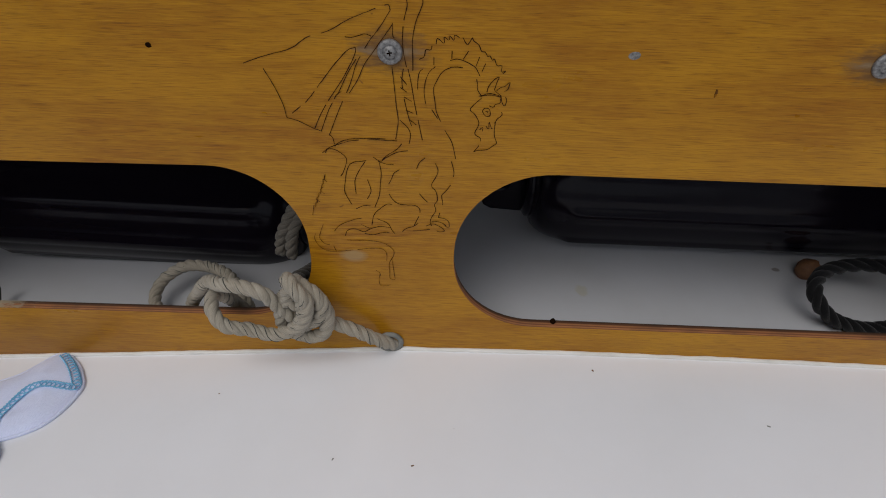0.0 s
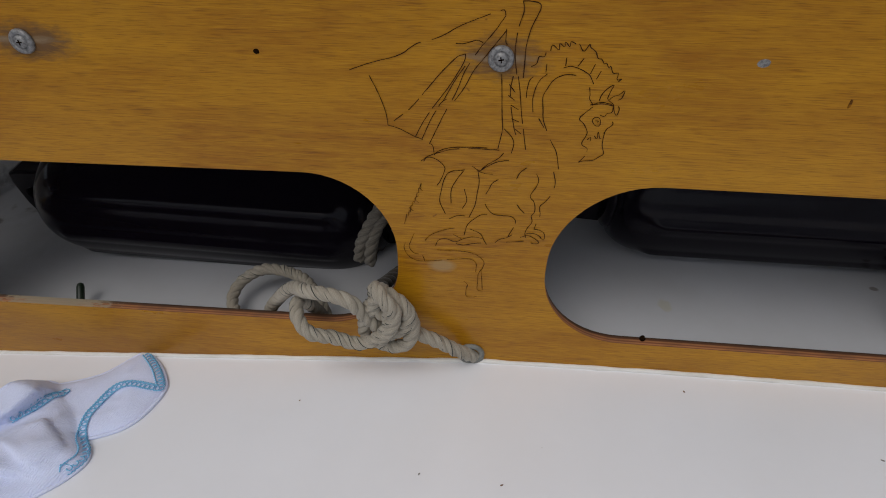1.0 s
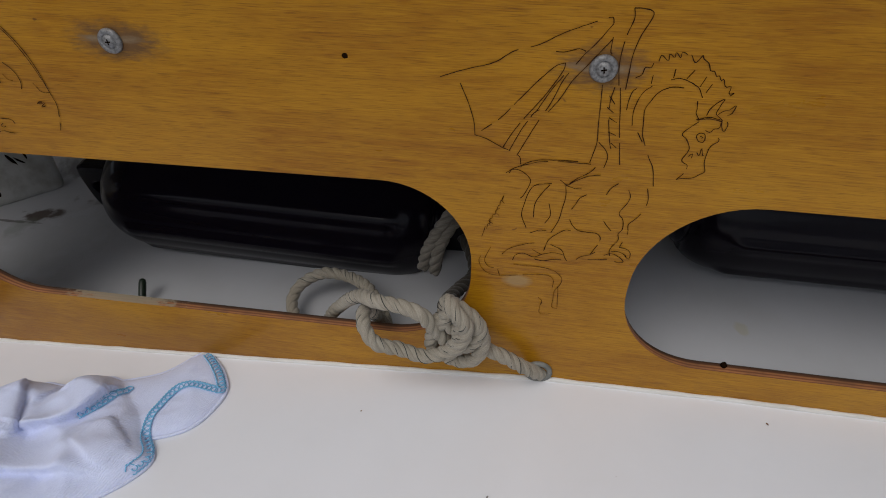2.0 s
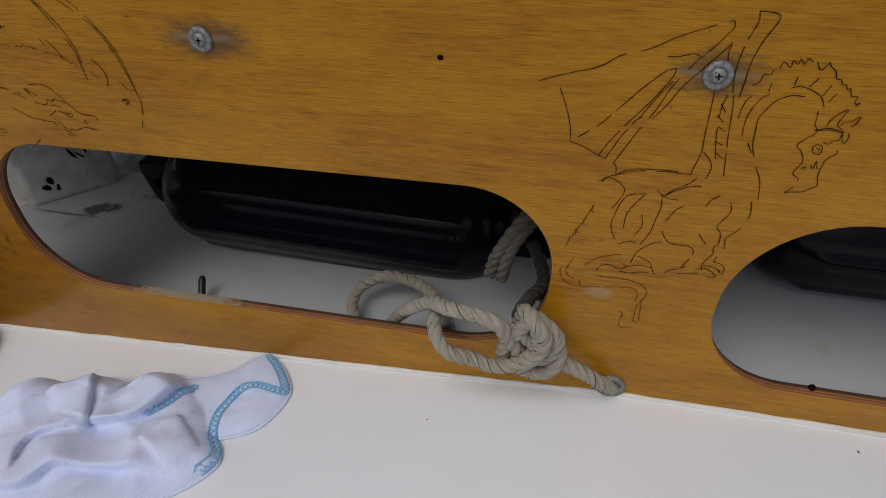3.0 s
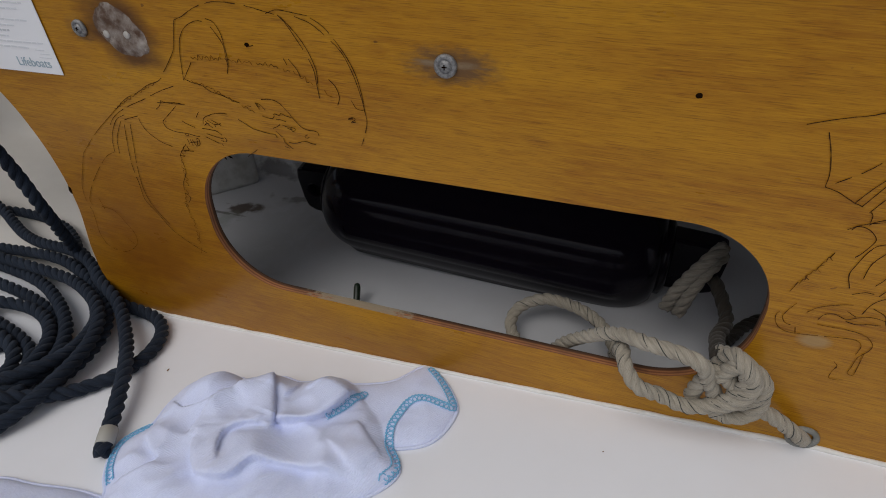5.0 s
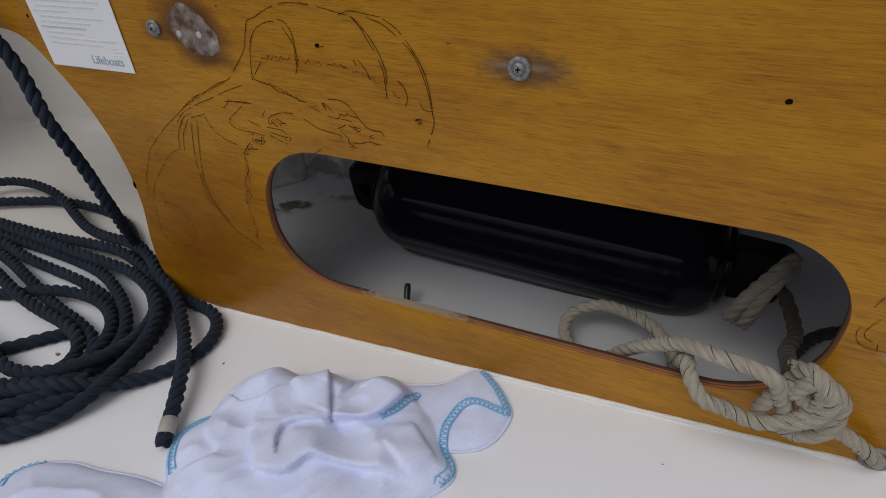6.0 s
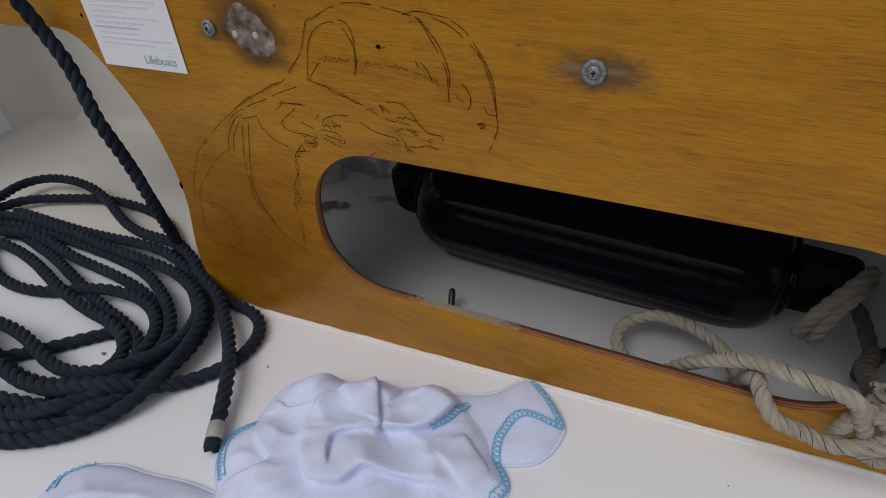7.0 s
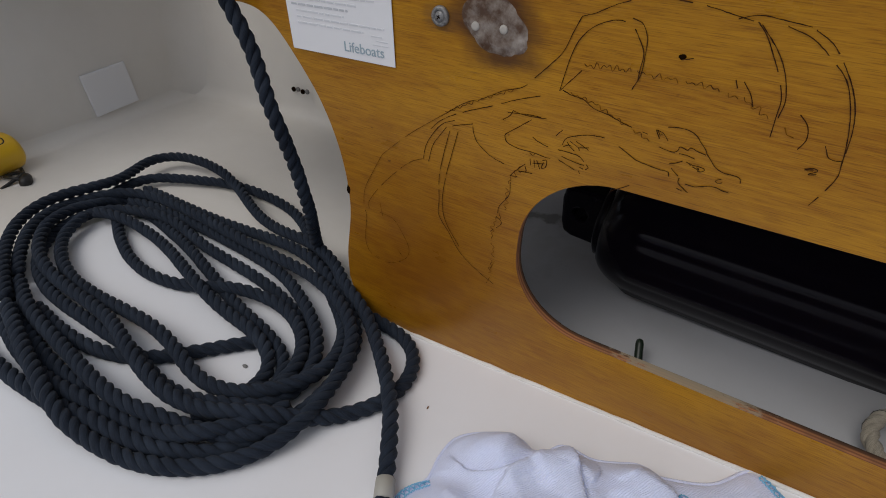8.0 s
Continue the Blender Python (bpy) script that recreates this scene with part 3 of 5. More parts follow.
# ---- pen drawings on the varnish ----


def ribbon(points, width, seed, broken):
    line = smooth_line([(x, 0, z) for x, z in points], 0.0011) if len(points) > 1 else None
    rnd = random.Random(seed)
    v, f, k = [], [], 0
    on, left = True, rnd.randint(8, 30)
    prev = None
    for i in range(len(line)):
        d = line[min(i + 1, len(line) - 1)] - line[max(i - 1, 0)]
        d /= np.linalg.norm(d) + 1e-12
        w = width * (0.75 + 0.45 * noise.noise((i * 0.3, seed * 7.1, 0)))
        side = np.array((-d[2], 0, d[0])) * w / 2
        jig = 0.0002 * noise.noise((i * 0.5, seed * 3.3, 4))
        a, b = line[i] + side + (0, 0, jig), line[i] - side + (0, 0, jig)
        left -= 1
        if left <= 0:
            on = not on or rnd.random() > broken
            left = rnd.randint(8, 26) if on else rnd.randint(2, 5)
        if on:
            v += [a, b]
            if prev is not None:
                f.append((prev, prev + 1, k + 1, k))
            prev = k
            k += 2
        else:
            prev = None
    return v, f


def zigzag(points, pitch, amp):
    """Points of a saw-toothed stroke along a line."""
    line = smooth_line([(x, 0, z) for x, z in points], pitch / 2)
    d = np.gradient(line, axis=0)
    d /= np.linalg.norm(d, axis=1)[:, None]
    return [(p[0] - q[2] * amp * (-1) ** i * (0.6 + 0.4 * math.sin(5.1 * i)), p[2] + q[0] * amp * (-1) ** i * (0.6 + 0.4 * math.sin(5.1 * i))) for i, (p, q) in enumerate(zip(line, d))]


def drawing(name, label, groups, width):
    thing = tagged(new(name), label, "drawing")
    thing.matrix_world = pose(0, -0.0006, 0)
    for pname, strokes, mat in groups:
        bits = []
        for i, s in enumerate(strokes):
            v, f = ribbon(s, width, i + len(pname), 0.3)
            if f:
                bits.append((v, f, 0))
        for batch in ([[q] for q in bits] if pname in ("comb", "tail", "claw") else [bits]):
            v, f, ix = gather(batch)
            part(pname, mesh(pname, v, f, mat, ix, False), thing)
    return thing


A_WING = []
A_WING += [[(-0.092, 0.24), (-0.078, 0.245), (-0.061, 0.25), (-0.05, 0.257), (-0.037, 0.261), (-0.024, 0.268), (-0.012, 0.273), (-0.004, 0.276), (-0.0, 0.277), (0.001, 0.274)]]
A_WING += [[(0.001, 0.274), (-0.005, 0.265), (-0.013, 0.255), (-0.021, 0.242), (-0.026, 0.229), (-0.034, 0.213), (-0.043, 0.193)]]
A_WING += [[(0.002, 0.267), (0.002, 0.26), (0.003, 0.258)]]
A_WING += [[(0.002, 0.266), (-0.004, 0.258), (-0.01, 0.25), (-0.016, 0.242), (-0.021, 0.232), (-0.027, 0.223)]]
A_WING += [[(-0.021, 0.252), (-0.026, 0.25), (-0.035, 0.241), (-0.045, 0.229), (-0.055, 0.217), (-0.066, 0.208)]]
A_WING += [[(-0.021, 0.252), (-0.022, 0.247), (-0.03, 0.233), (-0.04, 0.219), (-0.047, 0.208), (-0.052, 0.198)]]
A_WING += [[(-0.021, 0.245), (-0.027, 0.236), (-0.034, 0.223), (-0.041, 0.212), (-0.048, 0.196)]]
A_WING += [[(-0.08, 0.237), (-0.075, 0.226), (-0.071, 0.214), (-0.07, 0.205)]]
A_WING += [[(-0.07, 0.205), (-0.063, 0.203), (-0.053, 0.198), (-0.045, 0.195), (-0.041, 0.192), (-0.04, 0.187)]]
A_WING += [[(-0.027, 0.258), (-0.022, 0.258), (-0.015, 0.26), (-0.011, 0.259)]]
A_WING += [[(-0.037, 0.219), (-0.035, 0.222), (-0.032, 0.224)]]
A_WING += [[(0.01, 0.282), (0.011, 0.277), (0.009, 0.269), (0.008, 0.261), (0.008, 0.252), (0.01, 0.241)]]
A_WING += [[(0.01, 0.282), (0.014, 0.282), (0.019, 0.281), (0.02, 0.278), (0.016, 0.268), (0.014, 0.258), (0.014, 0.249), (0.014, 0.239)]]
A_WING += [[(0.001, 0.241), (0.002, 0.229), (0.003, 0.216), (0.004, 0.206), (0.003, 0.198), (0.002, 0.192)]]
A_WING += [[(0.008, 0.24), (0.007, 0.232), (0.008, 0.222), (0.01, 0.212), (0.013, 0.202), (0.018, 0.2)]]
A_WING += [[(0.011, 0.24), (0.013, 0.23), (0.015, 0.217), (0.017, 0.207), (0.02, 0.192)]]
A_WING += [[(0.005, 0.206), (0.01, 0.201), (0.012, 0.196), (0.011, 0.189)]]
A_WING += [[(0.006, 0.235), (0.01, 0.23)]]
A_WING += [[(0.006, 0.228), (0.01, 0.225)]]
A_WING += [[(0.008, 0.222), (0.013, 0.219)]]
A_WING += [[(0.009, 0.213), (0.014, 0.211)]]
A_WING += [[(0.012, 0.206), (0.016, 0.203)]]
A_NECK = []
A_NECK += [[(0.045, 0.242), (0.039, 0.242), (0.034, 0.24), (0.031, 0.237), (0.029, 0.233), (0.027, 0.228), (0.028, 0.22), (0.029, 0.213), (0.032, 0.206), (0.036, 0.198), (0.04, 0.191), (0.043, 0.179)]]
A_NECK += [[(0.022, 0.218), (0.021, 0.226), (0.022, 0.233), (0.024, 0.238), (0.028, 0.242)]]
A_NECK += [[(0.017, 0.227), (0.017, 0.232), (0.018, 0.238), (0.02, 0.24)]]
A_NECK += [[(0.026, 0.214), (0.03, 0.208)]]
A_NECK += [[(0.027, 0.243), (0.027, 0.248)]]
A_NECK += [[(0.037, 0.246), (0.041, 0.247), (0.046, 0.246), (0.05, 0.244), (0.053, 0.242), (0.056, 0.237)]]
A_NECK += [[(0.038, 0.247), (0.038, 0.252)]]
A_NECK += [[(0.045, 0.247), (0.048, 0.252)]]
A_NECK += [[(0.053, 0.243), (0.055, 0.249)]]
A_NECK += [[(0.057, 0.24), (0.059, 0.245)]]
A_NECK += [[(0.054, 0.235), (0.055, 0.23), (0.055, 0.228), (0.058, 0.224)]]
A_NECK += [[(0.018, 0.246), (0.021, 0.248), (0.022, 0.252), (0.025, 0.252), (0.026, 0.255), (0.028, 0.255), (0.029, 0.259), (0.033, 0.256), (0.033, 0.26), (0.036, 0.258), (0.036, 0.261), (0.039, 0.258), (0.039, 0.261), (0.042, 0.26), (0.043, 0.258), (0.044, 0.26), (0.047, 0.256), (0.05, 0.26)]]
A_NECK += [[(0.05, 0.26), (0.051, 0.258), (0.054, 0.256), (0.056, 0.252), (0.058, 0.252), (0.06, 0.249), (0.061, 0.25), (0.063, 0.247), (0.064, 0.248), (0.066, 0.244), (0.069, 0.244), (0.069, 0.24), (0.072, 0.241), (0.07, 0.239)]]
A_HEAD = []
A_HEAD += [[(0.061, 0.227), (0.062, 0.231), (0.065, 0.235), (0.068, 0.237), (0.067, 0.234), (0.066, 0.23), (0.066, 0.228), (0.07, 0.225)]]
A_HEAD += [[(0.067, 0.228), (0.069, 0.23), (0.072, 0.231), (0.075, 0.234), (0.074, 0.229), (0.072, 0.228)]]
A_HEAD += [[(0.056, 0.224), (0.059, 0.225), (0.063, 0.226), (0.069, 0.225)]]
A_HEAD += [[(0.057, 0.224), (0.061, 0.225), (0.065, 0.225), (0.07, 0.224)]]
A_HEAD += [[(0.058, 0.223), (0.055, 0.22), (0.051, 0.215), (0.054, 0.212), (0.057, 0.207), (0.057, 0.204), (0.055, 0.199), (0.056, 0.197), (0.059, 0.195), (0.059, 0.192), (0.058, 0.189), (0.055, 0.185)]]
A_HEAD += [[(0.055, 0.185), (0.058, 0.186), (0.064, 0.187), (0.068, 0.19), (0.07, 0.192), (0.068, 0.198), (0.068, 0.206), (0.069, 0.209), (0.072, 0.212), (0.071, 0.214), (0.068, 0.215)]]
A_HEAD += [[(0.07, 0.225), (0.071, 0.221), (0.073, 0.218), (0.074, 0.222), (0.073, 0.224)]]
A_HEAD += [[(0.059, 0.214), (0.06, 0.216), (0.063, 0.216), (0.064, 0.214), (0.064, 0.211), (0.061, 0.211), (0.059, 0.214)]]
A_HEAD += [[(0.061, 0.214), (0.063, 0.214), (0.062, 0.213), (0.063, 0.214)]]
A_HEAD += [[(0.063, 0.218), (0.066, 0.217), (0.067, 0.219), (0.07, 0.22), (0.07, 0.223)]]
A_HEAD += [[(0.058, 0.201), (0.06, 0.203), (0.06, 0.2)]]
A_HEAD += [[(0.062, 0.204), (0.064, 0.202), (0.064, 0.207), (0.066, 0.202), (0.067, 0.204), (0.068, 0.207)]]
A_BODY = []
A_BODY += [[(-0.047, 0.18), (-0.045, 0.183), (-0.041, 0.183), (-0.037, 0.181), (-0.033, 0.177), (-0.033, 0.173), (-0.036, 0.165), (-0.038, 0.162)]]
A_BODY += [[(-0.049, 0.18), (-0.044, 0.184), (-0.037, 0.187), (-0.027, 0.19), (-0.015, 0.191), (-0.003, 0.191), (0.003, 0.191)]]
A_BODY += [[(-0.04, 0.185), (-0.037, 0.188), (-0.029, 0.191), (-0.015, 0.192), (-0.005, 0.192)]]
A_BODY += [[(-0.008, 0.176), (-0.004, 0.18), (0.003, 0.185), (0.006, 0.189)]]
A_BODY += [[(-0.014, 0.178), (-0.009, 0.175), (-0.005, 0.178), (0.002, 0.182), (0.01, 0.184)]]
A_BODY += [[(-0.01, 0.174), (-0.009, 0.166), (-0.01, 0.157), (-0.011, 0.148), (-0.013, 0.142), (-0.015, 0.137)]]
A_BODY += [[(-0.02, 0.174), (-0.024, 0.168), (-0.028, 0.159), (-0.028, 0.148)]]
A_BODY += [[(-0.019, 0.175), (-0.029, 0.173), (-0.033, 0.167), (-0.035, 0.158), (-0.036, 0.149), (-0.032, 0.139)]]
A_BODY += [[(-0.019, 0.16), (-0.017, 0.151), (-0.02, 0.144)]]
A_BODY += [[(-0.029, 0.135), (-0.023, 0.138), (-0.018, 0.138)]]
A_BODY += [[(-0.011, 0.175), (-0.005, 0.173), (-0.0, 0.173)]]
A_BODY += [[(0.004, 0.169), (-0.0, 0.166), (-0.002, 0.161), (-0.004, 0.157)]]
A_BODY += [[(0.022, 0.179), (0.018, 0.175), (0.016, 0.17)]]
A_BODY += [[(0.029, 0.175), (0.031, 0.17), (0.03, 0.165), (0.027, 0.159), (0.027, 0.156), (0.03, 0.152), (0.031, 0.145), (0.029, 0.141), (0.03, 0.136), (0.027, 0.13), (0.026, 0.126), (0.027, 0.122)]]
A_BODY += [[(0.04, 0.177), (0.042, 0.17), (0.042, 0.165), (0.04, 0.158), (0.037, 0.153), (0.034, 0.149), (0.035, 0.142), (0.033, 0.134), (0.032, 0.13)]]
A_BODY += [[(-0.004, 0.149), (-0.002, 0.145), (0.002, 0.141), (0.008, 0.14), (0.014, 0.14), (0.018, 0.137), (0.018, 0.132), (0.016, 0.127), (0.014, 0.122)]]
A_BODY += [[(0.018, 0.15), (0.021, 0.146), (0.024, 0.143)]]
A_BODY += [[(-0.018, 0.121), (-0.016, 0.13), (-0.012, 0.135), (-0.006, 0.14), (-0.002, 0.14)]]
A_FEET = []
A_FEET += [[(-0.039, 0.11), (-0.037, 0.115), (-0.032, 0.117), (-0.026, 0.115), (-0.023, 0.115), (-0.018, 0.118), (-0.011, 0.12), (-0.004, 0.119)]]
A_FEET += [[(-0.024, 0.113), (-0.018, 0.112), (-0.011, 0.114), (-0.005, 0.115)]]
A_FEET += [[(-0.02, 0.118), (-0.026, 0.121)]]
A_FEET += [[(-0.014, 0.127), (-0.006, 0.123), (-0.003, 0.117), (-0.001, 0.114)]]
A_FEET += [[(0.005, 0.116), (0.008, 0.119), (0.013, 0.121), (0.017, 0.124)]]
A_FEET += [[(0.013, 0.117), (0.021, 0.118), (0.026, 0.119)]]
A_FEET += [[(0.023, 0.122), (0.028, 0.124), (0.033, 0.122), (0.037, 0.118), (0.033, 0.117), (0.031, 0.118)]]
A_FEET += [[(0.032, 0.13), (0.037, 0.129), (0.04, 0.126), (0.04, 0.121), (0.037, 0.123)]]
A_FEET += [[(0.027, 0.126), (0.033, 0.126), (0.038, 0.123)]]
A_TAIL = []
A_TAIL += [[(-0.049, 0.163), (-0.05, 0.159), (-0.048, 0.157)]]
A_TAIL += [[(-0.051, 0.153), (-0.054, 0.15), (-0.051, 0.147)]]
A_TAIL += [[(-0.055, 0.145), (-0.058, 0.142), (-0.055, 0.14)]]
A_TAIL += [[(-0.06, 0.137), (-0.061, 0.132), (-0.062, 0.128)]]
A_TAIL += [[(-0.055, 0.12), (-0.058, 0.112), (-0.059, 0.107), (-0.056, 0.102), (-0.052, 0.101)]]
A_TAIL += [[(-0.062, 0.111), (-0.063, 0.106), (-0.06, 0.099), (-0.054, 0.095), (-0.044, 0.095), (-0.031, 0.097), (-0.019, 0.099), (-0.012, 0.099), (-0.008, 0.095), (-0.008, 0.087)]]
A_TAIL += [[(-0.047, 0.114), (-0.042, 0.12), (-0.032, 0.125), (-0.025, 0.127)]]
A_TAIL += [[(-0.038, 0.106), (-0.028, 0.106), (-0.017, 0.106), (-0.009, 0.104), (-0.004, 0.1), (-0.002, 0.096), (-0.003, 0.091), (-0.006, 0.085), (-0.006, 0.076), (-0.006, 0.069), (-0.002, 0.068)]]
A_TAIL += [[(-0.004, 0.09), (-0.003, 0.08), (-0.002, 0.069)]]
A_TAIL += [[(-0.017, 0.077), (-0.014, 0.074), (-0.014, 0.071)]]
A_TAIL += [[(-0.014, 0.073), (-0.015, 0.066), (-0.014, 0.061), (-0.009, 0.061), (-0.006, 0.062)]]
A_TAIL += [[(-0.049, 0.1), (-0.047, 0.094)]]
A_COMB = []
A_COMB += [[(-0.049, 0.163), (-0.05, 0.159), (-0.051, 0.159), (-0.051, 0.155), (-0.052, 0.155), (-0.053, 0.151), (-0.053, 0.152), (-0.054, 0.147), (-0.055, 0.148), (-0.056, 0.144), (-0.057, 0.144), (-0.057, 0.139), (-0.058, 0.14), (-0.059, 0.135)]]
drawing("dragon_drawing", "black pen drawing of a winged beast with a crested neck", (("wing", A_WING, INK), ("neck", A_NECK, INK), ("head", A_HEAD, INK), ("body", A_BODY, INK), ("paw", A_FEET, INK), ("tail", A_TAIL, FADED), ("comb", A_COMB, FADED)), 0.0007)
B_WING = []
B_WING += [[(-0.507, 0.262), (-0.511, 0.252), (-0.515, 0.241), (-0.522, 0.232), (-0.532, 0.221), (-0.539, 0.214), (-0.552, 0.209), (-0.566, 0.201), (-0.581, 0.194), (-0.596, 0.183)]]
B_WING += [[(-0.507, 0.262), (-0.499, 0.265), (-0.49, 0.27), (-0.477, 0.275), (-0.463, 0.277), (-0.445, 0.276), (-0.427, 0.273), (-0.421, 0.272)]]
B_WING += [[(-0.514, 0.217), (-0.512, 0.229), (-0.51, 0.239), (-0.507, 0.248), (-0.501, 0.256), (-0.493, 0.261), (-0.485, 0.263), (-0.478, 0.261), (-0.473, 0.255), (-0.469, 0.248), (-0.469, 0.24), (-0.469, 0.232)]]
B_WING += [[(-0.479, 0.265), (-0.473, 0.263), (-0.469, 0.256), (-0.468, 0.246), (-0.468, 0.236), (-0.471, 0.227)]]
B_WING += [[(-0.514, 0.217), (-0.506, 0.227), (-0.502, 0.232)]]
B_WING += [[(-0.512, 0.218), (-0.51, 0.217)]]
B_WING += [[(-0.419, 0.272), (-0.413, 0.266), (-0.407, 0.257), (-0.402, 0.249), (-0.397, 0.238), (-0.396, 0.228), (-0.395, 0.216)]]
B_WING += [[(-0.417, 0.271), (-0.407, 0.261), (-0.4, 0.251), (-0.395, 0.238), (-0.395, 0.228)]]
B_WING += [[(-0.406, 0.272), (-0.394, 0.268), (-0.384, 0.261), (-0.374, 0.252), (-0.368, 0.241), (-0.364, 0.23), (-0.361, 0.218), (-0.36, 0.212)]]
B_WING += [[(-0.394, 0.272), (-0.384, 0.266), (-0.373, 0.253), (-0.366, 0.241), (-0.362, 0.228), (-0.36, 0.212), (-0.359, 0.204), (-0.362, 0.193), (-0.365, 0.185)]]
B_WING += [[(-0.428, 0.272), (-0.419, 0.275), (-0.406, 0.274), (-0.396, 0.273)]]
B_WING += [[(-0.449, 0.248), (-0.443, 0.25)]]
B_WING += [[(-0.386, 0.232), (-0.381, 0.227), (-0.379, 0.22), (-0.381, 0.214)]]
B_WING += [[(-0.37, 0.219), (-0.366, 0.213), (-0.36, 0.213)]]
B_WING += [[(-0.42, 0.243), (-0.418, 0.239)]]
B_WING += [[(-0.416, 0.243), (-0.411, 0.237), (-0.408, 0.231)]]
B_WING += [[(-0.374, 0.204), (-0.371, 0.206), (-0.368, 0.205), (-0.372, 0.202), (-0.368, 0.203)]]
B_BODY = []
B_BODY += [[(-0.512, 0.218), (-0.506, 0.216), (-0.498, 0.215), (-0.491, 0.211), (-0.481, 0.209), (-0.471, 0.206), (-0.461, 0.204), (-0.456, 0.203)]]
B_BODY += [[(-0.61, 0.167), (-0.601, 0.176), (-0.588, 0.184), (-0.573, 0.191), (-0.559, 0.197), (-0.542, 0.205), (-0.526, 0.211)]]
B_BODY += [[(-0.617, 0.14), (-0.614, 0.153), (-0.607, 0.165), (-0.599, 0.174), (-0.589, 0.179)]]
B_BODY += [[(-0.612, 0.139), (-0.608, 0.154), (-0.601, 0.165), (-0.596, 0.172)]]
B_BODY += [[(-0.593, 0.17), (-0.598, 0.15), (-0.602, 0.129), (-0.602, 0.108), (-0.602, 0.092), (-0.592, 0.078), (-0.58, 0.061), (-0.562, 0.049), (-0.547, 0.042)]]
B_BODY += [[(-0.586, 0.171), (-0.591, 0.151), (-0.596, 0.13), (-0.599, 0.106), (-0.595, 0.087), (-0.582, 0.068)]]
B_BODY += [[(-0.591, 0.174), (-0.586, 0.176), (-0.574, 0.18)]]
B_BODY += [[(-0.574, 0.178), (-0.573, 0.173), (-0.569, 0.166), (-0.558, 0.159), (-0.547, 0.156)]]
B_BODY += [[(-0.548, 0.195), (-0.539, 0.196), (-0.53, 0.197), (-0.524, 0.197)]]
B_BODY += [[(-0.531, 0.161), (-0.539, 0.152), (-0.543, 0.146)]]
B_BODY += [[(-0.541, 0.143), (-0.541, 0.132), (-0.548, 0.12), (-0.549, 0.113)]]
B_BODY += [[(-0.55, 0.11), (-0.545, 0.105), (-0.554, 0.094)]]
B_BODY += [[(-0.471, 0.191), (-0.465, 0.188), (-0.459, 0.185), (-0.453, 0.184), (-0.446, 0.183), (-0.439, 0.183)]]
B_BODY += [[(-0.53, 0.194), (-0.536, 0.189), (-0.542, 0.184), (-0.548, 0.179), (-0.548, 0.176), (-0.546, 0.173), (-0.538, 0.171), (-0.531, 0.171), (-0.525, 0.171), (-0.517, 0.17), (-0.509, 0.171)]]
B_BODY += [[(-0.528, 0.182), (-0.524, 0.18), (-0.516, 0.178), (-0.508, 0.178), (-0.5, 0.178), (-0.494, 0.177), (-0.489, 0.173)]]
B_BODY += [[(-0.507, 0.182), (-0.505, 0.187), (-0.5, 0.19), (-0.492, 0.193), (-0.484, 0.194), (-0.477, 0.194)]]
B_BODY += [[(-0.506, 0.174), (-0.501, 0.173), (-0.494, 0.172), (-0.49, 0.172)]]
B_BODY += [[(-0.508, 0.171), (-0.502, 0.169), (-0.496, 0.167)]]
B_BODY += [[(-0.512, 0.187), (-0.51, 0.19), (-0.508, 0.192)]]
B_BODY += [[(-0.544, 0.197), (-0.538, 0.196), (-0.531, 0.196), (-0.52, 0.197)]]
B_BODY += [[(-0.544, 0.197), (-0.546, 0.193), (-0.551, 0.189)]]
B_BODY += [[(-0.47, 0.159), (-0.466, 0.162), (-0.459, 0.167)]]
B_HEAD = []
B_HEAD += [[(-0.452, 0.207), (-0.449, 0.202)]]
B_HEAD += [[(-0.452, 0.207), (-0.448, 0.206), (-0.444, 0.202)]]
B_HEAD += [[(-0.451, 0.207), (-0.449, 0.204), (-0.448, 0.205)]]
B_HEAD += [[(-0.446, 0.21), (-0.441, 0.211), (-0.435, 0.211), (-0.43, 0.209), (-0.427, 0.206), (-0.423, 0.202), (-0.422, 0.2)]]
B_HEAD += [[(-0.448, 0.197), (-0.443, 0.196), (-0.439, 0.196), (-0.437, 0.198), (-0.437, 0.2), (-0.435, 0.2), (-0.432, 0.199), (-0.431, 0.201), (-0.427, 0.2), (-0.422, 0.199)]]
B_HEAD += [[(-0.436, 0.196), (-0.432, 0.196), (-0.427, 0.195)]]
B_HEAD += [[(-0.422, 0.2), (-0.419, 0.197), (-0.415, 0.193), (-0.41, 0.191), (-0.405, 0.191), (-0.401, 0.19), (-0.4, 0.185), (-0.401, 0.183)]]
B_HEAD += [[(-0.428, 0.178), (-0.422, 0.178), (-0.417, 0.18), (-0.412, 0.181), (-0.407, 0.18), (-0.404, 0.18)]]
B_HEAD += [[(-0.41, 0.187), (-0.412, 0.186), (-0.413, 0.185), (-0.411, 0.184), (-0.409, 0.185)]]
B_HEAD += [[(-0.431, 0.192), (-0.427, 0.191), (-0.423, 0.191), (-0.42, 0.19), (-0.422, 0.188), (-0.425, 0.189), (-0.429, 0.191)]]
B_HEAD += [[(-0.427, 0.19), (-0.424, 0.189), (-0.423, 0.19), (-0.425, 0.19), (-0.423, 0.189)]]
B_HEAD += [[(-0.44, 0.188), (-0.436, 0.19), (-0.433, 0.192)]]
B_HEAD += [[(-0.439, 0.183), (-0.438, 0.18)]]
B_HEAD += [[(-0.438, 0.186), (-0.436, 0.184), (-0.433, 0.182)]]
